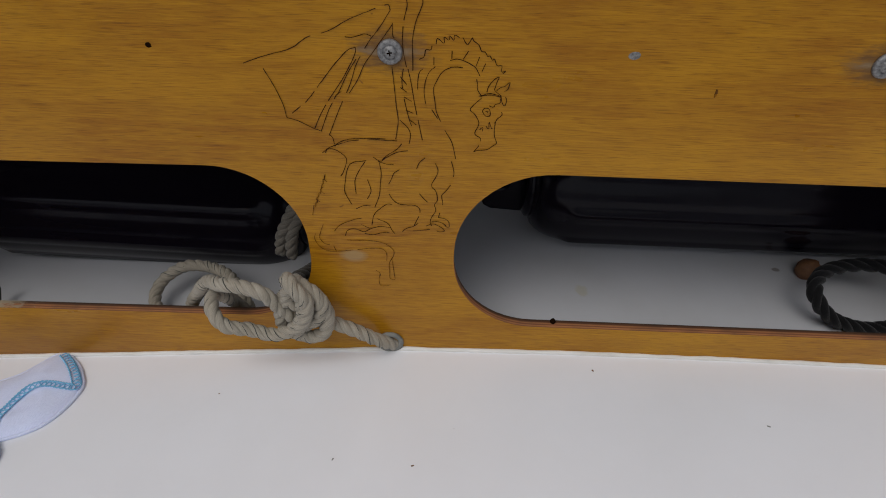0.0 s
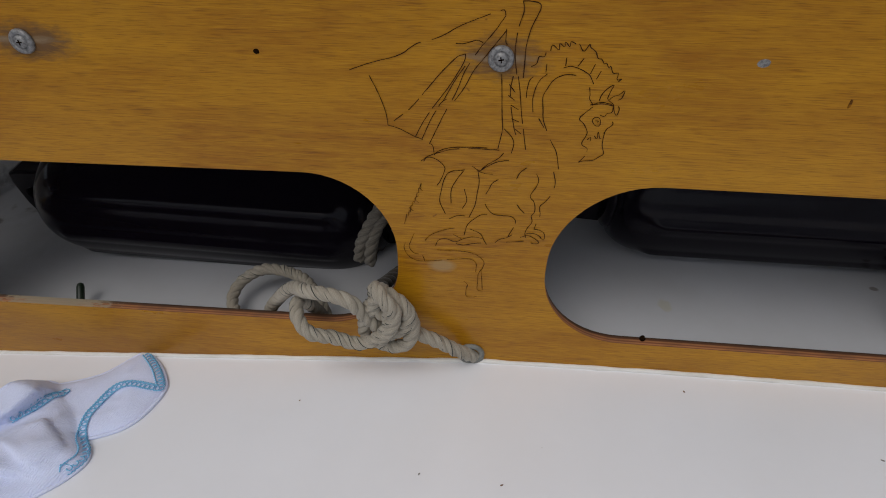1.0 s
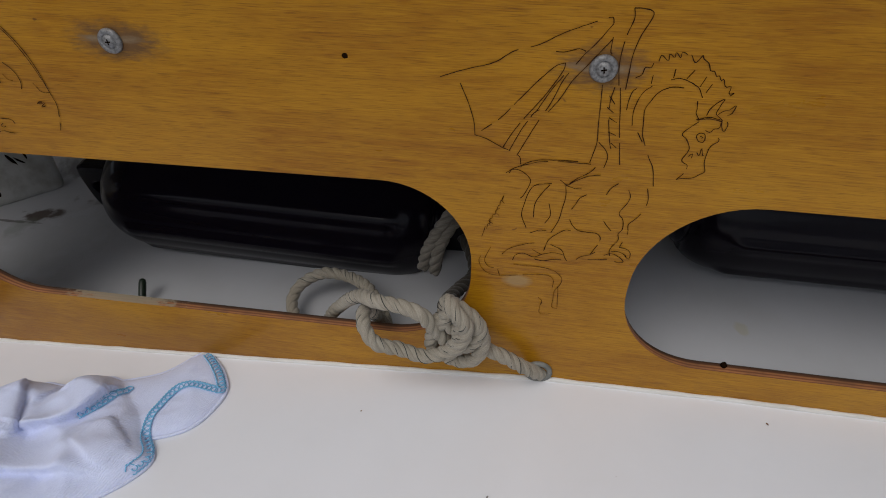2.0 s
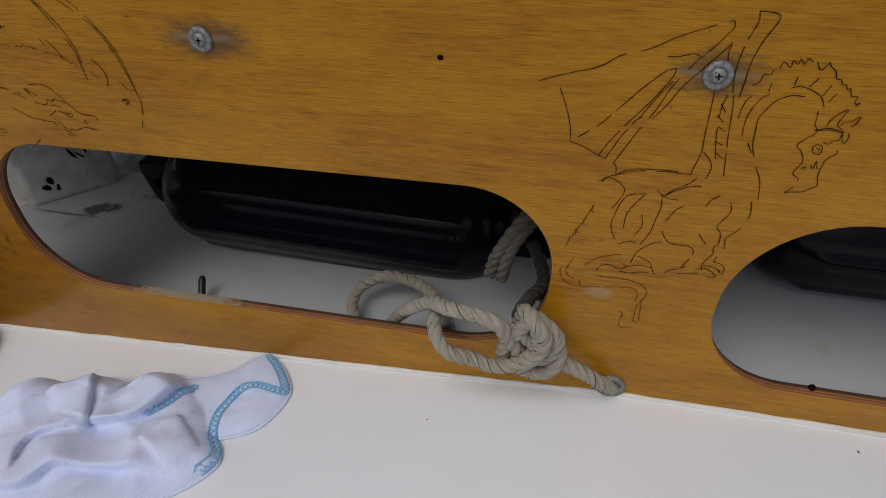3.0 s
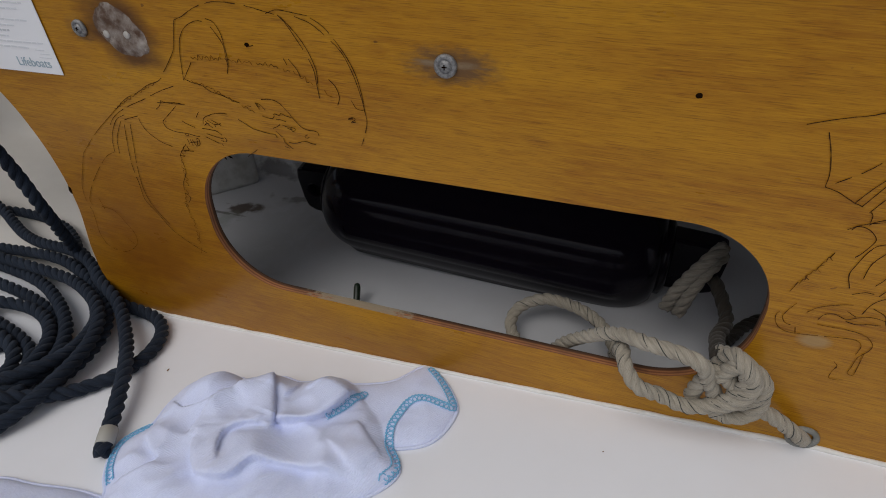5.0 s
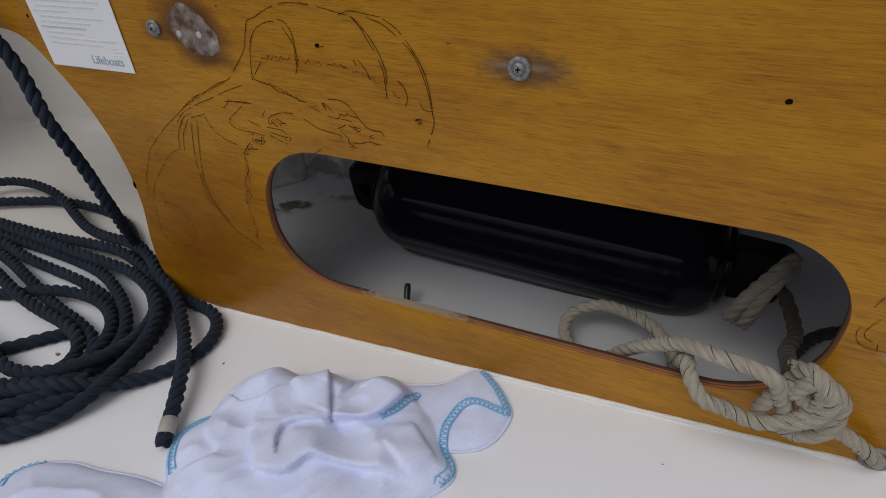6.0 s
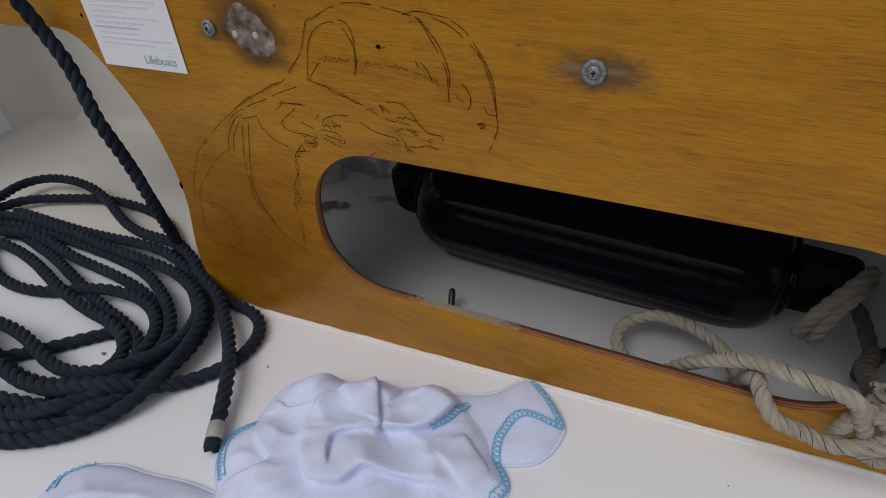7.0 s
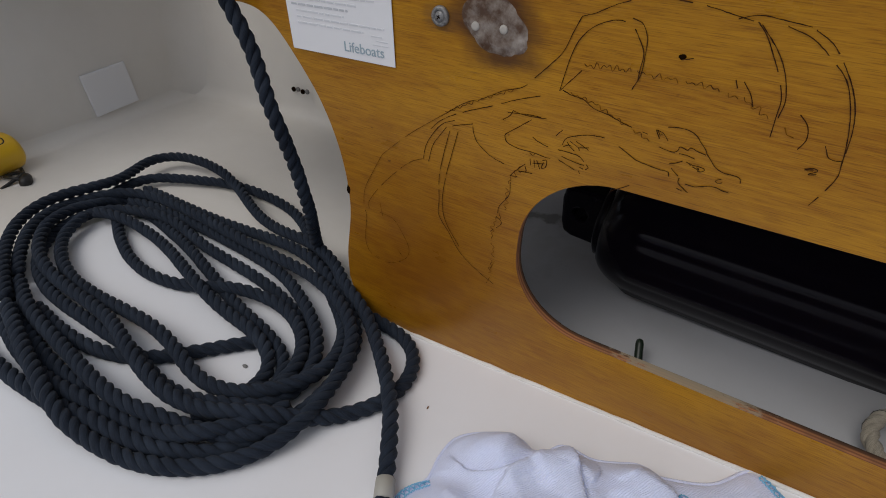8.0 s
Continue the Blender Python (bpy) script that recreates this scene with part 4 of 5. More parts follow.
B_HEAD += [[(-0.432, 0.181), (-0.432, 0.178), (-0.43, 0.176), (-0.425, 0.173)]]
B_HEAD += [[(-0.432, 0.174), (-0.428, 0.173)]]
B_TAIL = []
B_TAIL += [[(-0.596, 0.183), (-0.611, 0.172), (-0.628, 0.159), (-0.644, 0.145), (-0.658, 0.132)]]
B_TAIL += [[(-0.617, 0.14), (-0.63, 0.133), (-0.646, 0.118), (-0.664, 0.098), (-0.677, 0.079), (-0.677, 0.072)]]
B_TAIL += [[(-0.658, 0.132), (-0.669, 0.113), (-0.68, 0.092), (-0.683, 0.074), (-0.681, 0.064), (-0.682, 0.054)]]
B_TAIL += [[(-0.665, 0.072), (-0.65, 0.07), (-0.64, 0.057), (-0.634, 0.044), (-0.637, 0.032), (-0.648, 0.022), (-0.662, 0.016), (-0.673, 0.019)]]
B_TAIL += [[(-0.682, 0.054), (-0.685, 0.035), (-0.681, 0.021), (-0.67, 0.016)]]
B_TAIL += [[(-0.548, 0.066), (-0.552, 0.055)]]
B_TAIL += [[(-0.551, 0.048), (-0.554, 0.04)]]
B_TAIL += [[(-0.664, 0.082), (-0.662, 0.069)]]
B_TAIL += [[(-0.647, 0.037), (-0.641, 0.031)]]
B_COMB = []
B_COMB += [zigzag([(-0.501, 0.235), (-0.488, 0.237), (-0.475, 0.237), (-0.467, 0.237)], 0.0035, 0.0022)]
B_COMB += [zigzag([(-0.467, 0.237), (-0.454, 0.237), (-0.442, 0.237), (-0.431, 0.237), (-0.422, 0.235), (-0.416, 0.234)], 0.0042, 0.0018)]
B_COMB += [zigzag([(-0.414, 0.234), (-0.407, 0.231), (-0.399, 0.227)], 0.004, 0.002)]
B_COMB += [zigzag([(-0.391, 0.223), (-0.385, 0.219)], 0.004, 0.002)]
B_COMB += [zigzag([(-0.507, 0.217), (-0.491, 0.214), (-0.479, 0.209), (-0.466, 0.204), (-0.454, 0.199)], 0.0045, 0.0014)]
B_COMB += [zigzag([(-0.597, 0.183), (-0.571, 0.198), (-0.545, 0.211)], 0.005, 0.0012)]
B_COMB += [zigzag([(-0.534, 0.159), (-0.543, 0.14), (-0.543, 0.12), (-0.552, 0.1), (-0.55, 0.075), (-0.552, 0.052)], 0.005, 0.002)]
B_CLAW = []
B_CLAW += [[(-0.489, 0.173), (-0.487, 0.171), (-0.489, 0.169)]]
B_CLAW += [[(-0.493, 0.17), (-0.49, 0.169), (-0.491, 0.17)]]
B_CLAW += [[(-0.493, 0.167), (-0.492, 0.165)]]
B_CLAW += [[(-0.504, 0.185), (-0.501, 0.182), (-0.498, 0.18)]]
B_CLAW += [[(-0.502, 0.186), (-0.496, 0.183), (-0.495, 0.181)]]
B_CLAW += [[(-0.498, 0.187), (-0.491, 0.184), (-0.489, 0.183)]]
B_CLAW += [[(-0.506, 0.181), (-0.503, 0.183), (-0.5, 0.183)]]
B_CLAW += [[(-0.496, 0.183), (-0.492, 0.184), (-0.489, 0.185)]]
B_CLAW += [[(-0.529, 0.17), (-0.526, 0.169), (-0.525, 0.171)]]
B_CLAW += [[(-0.528, 0.166), (-0.527, 0.161)]]
B_CLAW += [[(-0.525, 0.166), (-0.524, 0.16)]]
B_CLAW += [[(-0.523, 0.166), (-0.52, 0.16)]]
B_CLAW += [[(-0.519, 0.167), (-0.516, 0.168), (-0.516, 0.163), (-0.519, 0.161), (-0.518, 0.166)]]
B_CLAW += [[(-0.526, 0.163), (-0.517, 0.165)]]
B_CLAW += [[(-0.531, 0.159), (-0.53, 0.155), (-0.536, 0.154), (-0.532, 0.152), (-0.538, 0.148)]]
B_CLAW += [[(-0.535, 0.154), (-0.525, 0.155)]]
drawing("dragon_drawing", "faded pen drawing of a reclining beast with raised wings", (("wing", B_WING, INK), ("body", B_BODY, INK), ("head", B_HEAD, INK), ("tail", B_TAIL, FADED), ("comb", B_COMB, FADED), ("claw", B_CLAW, INK)), 0.0007)

# ---- the card ----
card = tagged(new("card", from_bm("card", box(0, 0.102, -0.0006, 0, 0, 0.148, 0.0002, 1), PAPER, False)), "white printed card stuck to the varnished panel", "card")
card.matrix_world = pose(-0.742, -0.0008, 0.2045, 0, -1.6, 0)


def print_bar(x0, x1, z, h, mat):
    part("print_line", from_bm("print_line", box(x0, x1, -0.0009, -0.0005, z, z + h), mat, False), card)


for k, (x0, x1, mat, h) in enumerate(((0.010, 0.075, GREYPRINT, 0.0013), (0.010, 0.094, GREYPRINT, 0.0013), (0.010, 0.058, GREYPRINT, 0.0013), (0.006, 0.062, MIDPRINT, 0.0015), (0.010, 0.070, GREYPRINT, 0.0013), (0.010, 0.088, GREYPRINT, 0.0013), (0.006, 0.05, GREYPRINT, 0.0013), (0.010, 0.082, GREYPRINT, 0.0013), (0.010, 0.09, GREYPRINT, 0.0013))):
    x = x0
    rnd = random.Random(k)
    while x < x1:
        w = rnd.uniform(0.004, 0.011)
        print_bar(x, min(x1, x + w), 0.0205 + 0.0044 * k, h, mat)
        x += w + 0.0012
for x0, x1, z in ((0.082, 0.092, 0.0195), (0.086, 0.097, 0.0165), (0.083, 0.090, 0.0135), (0.091, 0.097, 0.0135)):
    print_bar(x0, x1, z, 0.0007, GREYPRINT)


def lettering(body, size, mat, name):
    cu = bpy.data.curves.new(name, "FONT")
    cu.body, cu.size, cu.extrude = body, size, 0.0002
    cu.space_character = 1.0
    ob = bpy.data.objects.new(name, cu)
    me = bpy.data.meshes.new_from_object(ob)
    bpy.data.objects.remove(ob)
    me.materials.clear()
    me.materials.append(mat)
    return me


word = part("lettering", lettering("Lifeboats", 0.0106, DARKPRINT, "lettering"), card, "slate-blue word Lifeboats")
word.matrix_basis = pose(0.0545, -0.0008, 0.0055, 90, 0, 0)

# ---- fenders in the locker ----


def fender(length, r, label):
    """A ribbed inflatable fender lying along x, with a holed lug at each end."""
    f = tagged(new("fender"), label, "fender", "fenders in the locker")
    nu, nv = 90, 96
    v, q = [], []
    for i in range(nu + 1):
        u = i / nu
        x = (u - 0.5) * length
        e = min(u, 1 - u) * length
        k = min(1.0, e / 0.055)
        rr = r * (0.56 + 0.44 * math.sqrt(max(0.0, 1 - (1 - k) ** 2.2)))
        if i in (0, nu):
            rr *= 0.9
        win = max(0.0, min(1.0, (e - 0.032) / 0.010))
        for j in range(nv):
            a = 2 * math.pi * j / nv
            s = (a / (2 * math.pi) * 9) % 1.0
            rib = max(0.0, 1 - abs(s - 0.5) / 0.17)
            rib = min(1.0, rib * 2.2)
            rad = rr + 0.0030 * rib * win
            v.append((x, rad * math.cos(a), rad * math.sin(a)))
    for i in range(nu):
        for j in range(nv):
            k = (j + 1) % nv
            q.append((i * nv + j, (i + 1) * nv + j, (i + 1) * nv + k, i * nv + k))
    q.append(tuple(range(nv))[::-1])
    q.append(tuple(nu * nv + j for j in range(nv)))
    part("body", mesh("fender_body", v, q, VINYL), f)
    for side in (-1, 1):
        x0, x1 = length / 2 - 0.012, length / 2 + (0.060 if side > 0 else 0.052)
        lug = [(x0, -0.040), (x1 - 0.012, -0.037), (x1 - 0.003, -0.032), (x1, -0.016), (x1, 0.016), (x1 - 0.003, 0.030), (x1 - 0.012, 0.034), (x0, 0.037)]
        hole = [(x1 - 0.021 + 0.0085 * math.cos(a), 0.0085 * math.sin(a)) for a in np.linspace(0, 2 * math.pi, 16, endpoint=False)]
        bm = plate([(side * x, z) for x, z in lug], [[(side * x, z) for x, z in hole]], -0.011, 0.011)
        ob = part("lug", from_bm("lug", bm, [VINYL, VINYL], False), f, "thick holed lug moulded on the end")
        b = ob.modifiers.new("rounded", "BEVEL")
        b.width, b.segments, b.limit_method = 0.003, 2, "ANGLE"
        part("collar", from_bm("collar", lathe([(r * 0.5, 0), (r * 0.62, 0.004), (r * 0.62, 0.009), (r * 0.52, 0.013), (r * 0.3, 0.014)], 40), VINYL), f).matrix_basis = pose(side * (length / 2 - 0.006), 0, 0, 0, 90 * side, 0)
    return f


one = fender(0.385, 0.068, "glossy black ribbed vinyl fender lying in the locker")
one.matrix_world = pose(-0.311, 0.184, 0.0175, 12, 0.0, -1.8)
two = fender(0.44, 0.068, "scuffed black ribbed vinyl fender lying in the locker")
two.matrix_world = pose(0.346, 0.192, 0.058, 4, 0.6, 0.5)

# the peg on the locker floor, a black rope bight, a cork knob, crumbs of dirt
peg = tagged(new("peg", from_bm("peg", lathe([(0.0036, 0), (0.0038, 0.004), (0.0038, 0.030), (0.003, 0.0335), (0.001, 0.0348)], 14), PEGMAT)), "short dark green plastic peg standing askew on the locker floor", "peg")
peg.matrix_world = pose(-0.4205, 0.052, seam(-0.42) + 0.0015, -48, -22, 0)

tagged(new("black_rope", rope_mesh("black_rope", laid_rope([(0.51, 0.06, -0.004), (0.468, 0.05, -0.012), (0.437, 0.045, -0.009), (0.408, 0.045, 0.001), (0.392, 0.05, 0.014), (0.387, 0.06, 0.026), (0.404, 0.08, 0.028), (0.428, 0.09, 0.03), (0.454, 0.09, 0.033), (0.48, 0.08, 0.035)], 0.014), [BLACKROPE])), "bight of black rope lying in the locker", "rope")

bm = lathe([(0.004, 0), (0.012, 0.003), (0.0155, 0.010), (0.0150, 0.020), (0.011, 0.028), (0.004, 0.031)], 20)
for q in bm.verts:
    q.co *= 0.72 + 0.18 * noise.noise(q.co * 110)
tagged(new("cork_knob", from_bm("cork_knob", bm, CORK)), "small brown cork knob behind the black rope", "knob").matrix_world = pose(0.424, 0.128, -0.012, 20, 12, 0)
tagged(new("nub", from_bm("nub", lathe([(0.002, 0), (0.0026, 0.002), (0.0016, 0.004), (0.0005, 0.0042)], 10), PIT)), "tiny dark nub on the slot's lower edge", "nub").matrix_world = pose(0.134, 0.006, 0.0198)

# ---- the white three-strand rope knotted through the slot ----
rope = tagged(new("mooring_rope"), "weathered off-white three-strand rope knotted through the slot", "rope")
HD = 0.0116
for name, pts, label in (
    ("standing_part", [(0.02, 0.02, -0.036), (0.003, 0.004, -0.014), (-0.013, -0.012, 0.007), (-0.03, -0.018, 0.021), (-0.046, -0.02, 0.03), (-0.06, -0.022, 0.036), (-0.071, -0.03, 0.053), (-0.083, -0.03, 0.064), (-0.09, -0.024, 0.049), (-0.093, -0.018, 0.024), (-0.084, -0.02, 0.018), (-0.069, -0.03, 0.034), (-0.056, -0.034, 0.045), (-0.052, -0.034, 0.061), (-0.059, -0.03, 0.069), (-0.07, -0.022, 0.073), (-0.081, 0.0, 0.063)], ""),
    ("inner_part", [(-0.083, -0.006, 0.063), (-0.081, 0.008, 0.058), (-0.076, 0.035, 0.046), (-0.071, 0.06, 0.042), (-0.075, 0.078, 0.049), (-0.086, 0.088, 0.063)], "dark length of rope in the locker"),
    ("bight", [(-0.076, -0.022, 0.032), (-0.09, -0.034, 0.056), (-0.098, -0.04, 0.071), (-0.113, -0.036, 0.075), (-0.137, -0.018, 0.071), (-0.158, 0.0, 0.057), (-0.181, 0.02, 0.027), (-0.202, 0.035, -0.007), (-0.21, 0.045, -0.042)], ""),
    ("bight", [(-0.148, 0.045, -0.028), (-0.151, 0.02, 0.018), (-0.152, -0.004, 0.047), (-0.148, -0.022, 0.047), (-0.136, -0.03, 0.037), (-0.117, -0.036, 0.029), (-0.098, -0.036, 0.024), (-0.079, -0.036, 0.032), (-0.067, -0.04, 0.052), (-0.067, -0.042, 0.072), (-0.075, -0.04, 0.079), (-0.082, -0.03, 0.058)], ""),
    ("knot_turn", [(-0.082, -0.012, 0.061), (-0.078, -0.03, 0.082), (-0.071, -0.044, 0.081), (-0.062, -0.046, 0.068), (-0.066, -0.044, 0.048), (-0.077, -0.034, 0.027), (-0.064, -0.03, 0.02), (-0.052, -0.032, 0.029), (-0.049, -0.03, 0.048), (-0.057, -0.028, 0.065), (-0.068, -0.024, 0.07)], ""),
    ("bight", [(-0.224, 0.02, -0.028), (-0.236, 0.03, -0.025), (-0.244, 0.045, -0.02), (-0.252, 0.062, -0.017), (-0.247, 0.078, -0.009), (-0.225, 0.084, 0.003), (-0.201, 0.082, 0.005), (-0.178, 0.07, 0.007), (-0.164, 0.055, 0.007), (-0.153, 0.045, -0.003), (-0.148, 0.045, -0.028)], ""),
    ("inner_part", [(-0.071, 0.06, 0.03), (-0.058, 0.085, -0.004), (-0.037, 0.122, -0.012), (-0.018, 0.139, -0.010), (0.004, 0.146, -0.008), (0.026, 0.14, -0.006)], "dark length of rope in the locker"),
    ("frayed_end", [(-0.088, 0.085, 0.100), (-0.098, 0.075, 0.091), (-0.107, 0.07, 0.074), (-0.115, 0.068, 0.056), (-0.119, 0.07, 0.036)], "doubled rope end tied to the fender"),
    ("frayed_end", [(-0.085, 0.088, 0.090), (-0.095, 0.075, 0.082), (-0.102, 0.068, 0.067), (-0.106, 0.066, 0.051), (-0.108, 0.068, 0.034)], "doubled rope end tied to the fender"),
):
    pts = [(-0.073 + (x + 0.073) * (0.95 if -0.1 < x < -0.045 else 1.0), y * 0.62 - 0.003 if y < -0.005 and x > -0.125 else y, z) for x, y, z in pts]
    pts = [(x - 0.005 * min(1.0, max(0.0, (x + 0.16) / 0.08)) * (y < 0.06), y, z) for x, y, z in pts]
    part(name, rope_mesh(name, laid_rope(pts, HD, 2.5, True, 0.04, 15, 0.205, 0.05), [DARKROPE if name == "inner_part" else GREYED if name == "frayed_end" else HEMP, TRACER]), rope, label)

# ---- the coil of navy rope ----
coil = tagged(new("rope_coil"), "loose coil of navy three-strand rope on the white seat", "rope")
ND = 0.0136
COIL = []
COIL += [[(-0.537, -0.176, -0.037), (-0.545, -0.163, -0.038), (-0.551, -0.152, -0.039), (-0.556, -0.143, -0.036), (-0.563, -0.13, -0.032), (-0.578, -0.108, -0.034), (-0.6, -0.083, -0.039), (-0.634, -0.053, -0.044), (-0.666, -0.028, -0.045), (-0.701, -0.01, -0.044), (-0.746, 0.019, -0.04), (-0.793, 0.034, -0.037), (-0.851, 0.035, -0.044), (-0.914, 0.051, -0.051), (-0.973, 0.079, -0.051), (-1.025, 0.096, -0.044), (-1.091, 0.1, -0.044), (-1.148, 0.092, -0.049), (-1.161, 0.058, -0.049), (-1.123, 0.008, -0.042), (-1.123, -0.041, -0.035), (-1.14, -0.075, -0.032), (-1.137, -0.112, -0.033), (-1.106, -0.149, -0.033), (-1.04, -0.185, -0.03), (-0.976, -0.211, -0.028)]]
COIL += [[(-0.976, -0.211, -0.028), (-0.92, -0.229, -0.028), (-0.863, -0.242, -0.027), (-0.818, -0.251, -0.031), (-0.781, -0.252, -0.035), (-0.741, -0.25, -0.038), (-0.701, -0.239, -0.038), (-0.675, -0.224, -0.039), (-0.657, -0.202, -0.041), (-0.643, -0.175, -0.041), (-0.637, -0.142, -0.037), (-0.641, -0.102, -0.039), (-0.658, -0.057, -0.038), (-0.693, -0.029, -0.038), (-0.742, -0.005, -0.045), (-0.793, -0.004, -0.045), (-0.859, -0.003, -0.049), (-0.939, 0.004, -0.051), (-1.008, 0.006, -0.051), (-1.076, 0.003, -0.051), (-1.115, -0.028, -0.048), (-1.136, -0.072, -0.044), (-1.119, -0.116, -0.04), (-1.076, -0.153, -0.037), (-1.019, -0.184, -0.037)]]
COIL += [[(-1.019, -0.184, -0.037), (-0.947, -0.204, -0.035), (-0.879, -0.212, -0.035), (-0.826, -0.22, -0.031), (-0.784, -0.225, -0.031), (-0.742, -0.223, -0.032), (-0.703, -0.211, -0.035), (-0.662, -0.192, -0.038), (-0.646, -0.165, -0.04), (-0.642, -0.131, -0.042), (-0.65, -0.086, -0.046), (-0.669, -0.045, -0.048), (-0.703, -0.021, -0.046), (-0.757, 0.007, -0.044), (-0.81, 0.022, -0.044), (-0.878, 0.022, -0.051), (-0.938, 0.02, -0.056), (-1.016, 0.019, -0.057), (-1.101, 0.018, -0.058)]]
COIL += [[(-0.798, 0.037, -0.049), (-0.756, 0.019, -0.052), (-0.708, -0.01, -0.057), (-0.667, -0.01, -0.062), (-0.632, -0.01, -0.06), (-0.604, -0.03, -0.055), (-0.589, -0.065, -0.051), (-0.591, -0.088, -0.048), (-0.606, -0.115, -0.047), (-0.628, -0.139, -0.044), (-0.647, -0.163, -0.034), (-0.676, -0.183, -0.031), (-0.715, -0.195, -0.03), (-0.757, -0.197, -0.031), (-0.808, -0.185, -0.033), (-0.879, -0.168, -0.034), (-0.947, -0.163, -0.036), (-1.01, -0.162, -0.035), (-1.065, -0.139, -0.035), (-1.107, -0.099, -0.039), (-1.107, -0.048, -0.046), (-1.109, -0.006, -0.058), (-1.074, 0.016, -0.062)]]
COIL += [[(-1.126, -0.028, -0.056), (-1.126, 0.006, -0.053), (-1.132, 0.04, -0.056), (-1.081, 0.068, -0.059), (-1.016, 0.095, -0.059), (-0.954, 0.101, -0.06), (-0.897, 0.097, -0.062), (-0.847, 0.072, -0.06), (-0.797, 0.035, -0.056), (-0.735, -0.001, -0.053), (-0.69, -0.028, -0.05), (-0.657, -0.067, -0.044), (-0.653, -0.104, -0.04), (-0.668, -0.143, -0.036), (-0.697, -0.167, -0.04), (-0.725, -0.173, -0.04), (-0.765, -0.166, -0.039), (-0.807, -0.152, -0.036), (-0.853, -0.15, -0.036), (-0.902, -0.155, -0.038), (-0.964, -0.156, -0.04), (-1.029, -0.136, -0.042), (-1.079, -0.104, -0.045), (-1.088, -0.067, -0.047)]]
COIL += [[(-1.088, -0.067, -0.047), (-1.072, -0.054, -0.046), (-1.019, -0.049, -0.046), (-0.953, -0.056, -0.046), (-0.877, -0.078, -0.043), (-0.809, -0.094, -0.046), (-0.754, -0.099, -0.048), (-0.713, -0.106, -0.05), (-0.691, -0.126, -0.047), (-0.699, -0.149, -0.047), (-0.71, -0.17, -0.046)]]
COIL += [[(-1.065, -0.05, -0.054), (-1.009, -0.078, -0.055), (-0.953, -0.096, -0.053), (-0.9, -0.097, -0.053), (-0.863, -0.081, -0.053), (-0.82, -0.063, -0.049), (-0.771, -0.052, -0.048), (-0.718, -0.066, -0.049), (-0.68, -0.096, -0.046), (-0.671, -0.132, -0.043), (-0.689, -0.169, -0.042), (-0.719, -0.195, -0.041)]]
COIL += [[(-0.963, -0.198, -0.043), (-0.926, -0.2, -0.043), (-0.885, -0.201, -0.043), (-0.851, -0.195, -0.043), (-0.822, -0.185, -0.044), (-0.797, -0.168, -0.046), (-0.781, -0.144, -0.048), (-0.76, -0.116, -0.051), (-0.743, -0.092, -0.054)]]
COIL += [[(-1.094, -0.011, -0.055), (-0.993, 0.002, -0.057), (-0.916, 0.0, -0.057), (-0.828, -0.007, -0.054), (-0.759, -0.031, -0.05), (-0.7, -0.067, -0.046), (-0.668, -0.111, -0.043), (-0.673, -0.152, -0.041), (-0.697, -0.179, -0.04), (-0.743, -0.193, -0.038), (-0.796, -0.187, -0.038), (-0.854, -0.177, -0.04), (-0.906, -0.178, -0.041), (-0.963, -0.178, -0.043), (-1.022, -0.165, -0.044), (-1.074, -0.135, -0.046), (-1.103, -0.088, -0.049), (-1.091, -0.037, -0.053), (-1.003, -0.016, -0.057), (-0.922, -0.027, -0.055), (-0.841, -0.031, -0.056), (-0.775, -0.039, -0.057), (-0.72, -0.062, -0.058), (-0.68, -0.1, -0.056), (-0.672, -0.135, -0.054)]]
COIL += [[(-1.075, -0.012, -0.058), (-1.01, -0.018, -0.058), (-0.945, -0.035, -0.056), (-0.843, -0.067, -0.051), (-0.792, -0.081, -0.052), (-0.738, -0.093, -0.052), (-0.7, -0.105, -0.051), (-0.681, -0.133, -0.049)]]
COIL += [[(-0.973, -0.252, -0.038), (-0.903, -0.255, -0.037), (-0.858, -0.255, -0.036), (-0.827, -0.249, -0.032), (-0.789, -0.243, -0.034), (-0.739, -0.236, -0.037), (-0.695, -0.224, -0.037), (-0.663, -0.197, -0.039), (-0.653, -0.171, -0.042)]]
COIL += [[(-0.964, -0.22, -0.037), (-0.901, -0.236, -0.037), (-0.842, -0.24, -0.036), (-0.789, -0.238, -0.035), (-0.743, -0.229, -0.036), (-0.695, -0.212, -0.034), (-0.665, -0.188, -0.033), (-0.648, -0.151, -0.039)]]
COIL += [[(-1.097, -0.167, -0.043), (-1.003, -0.202, -0.04), (-0.94, -0.219, -0.041), (-0.867, -0.231, -0.04), (-0.811, -0.232, -0.04)]]
LEAD = [(-0.699, -0.012, -0.058), (-0.742, 0.016, -0.058), (-0.785, 0.03, -0.038), (-0.764, 0.006, 0.036), (-0.762, -0.006, 0.1), (-0.766, -0.016, 0.152), (-0.784, -0.010, 0.198), (-0.798, -0.012, 0.232), (-0.80, -0.02, 0.259), (-0.797, -0.026, 0.281)]
settled = settle(COIL, ND, seat_z, -0.72)
for pts in settled:
    part("turn", rope_mesh("turn", laid_rope(pts, ND, 2.5, False, 0.02, 14, 0.247, 0.05), [NAVY]), coil)
part("lead", rope_mesh("lead", laid_rope(LEAD, ND, 2.5, False, 0.02, 14, 0.247, 0.05), [NAVY]), coil, "single lead of navy rope rising over the panel")
near_end = smooth_line(settled[0], 0.002)
end, nxt = Vector(near_end[3]), Vector(near_end[12])
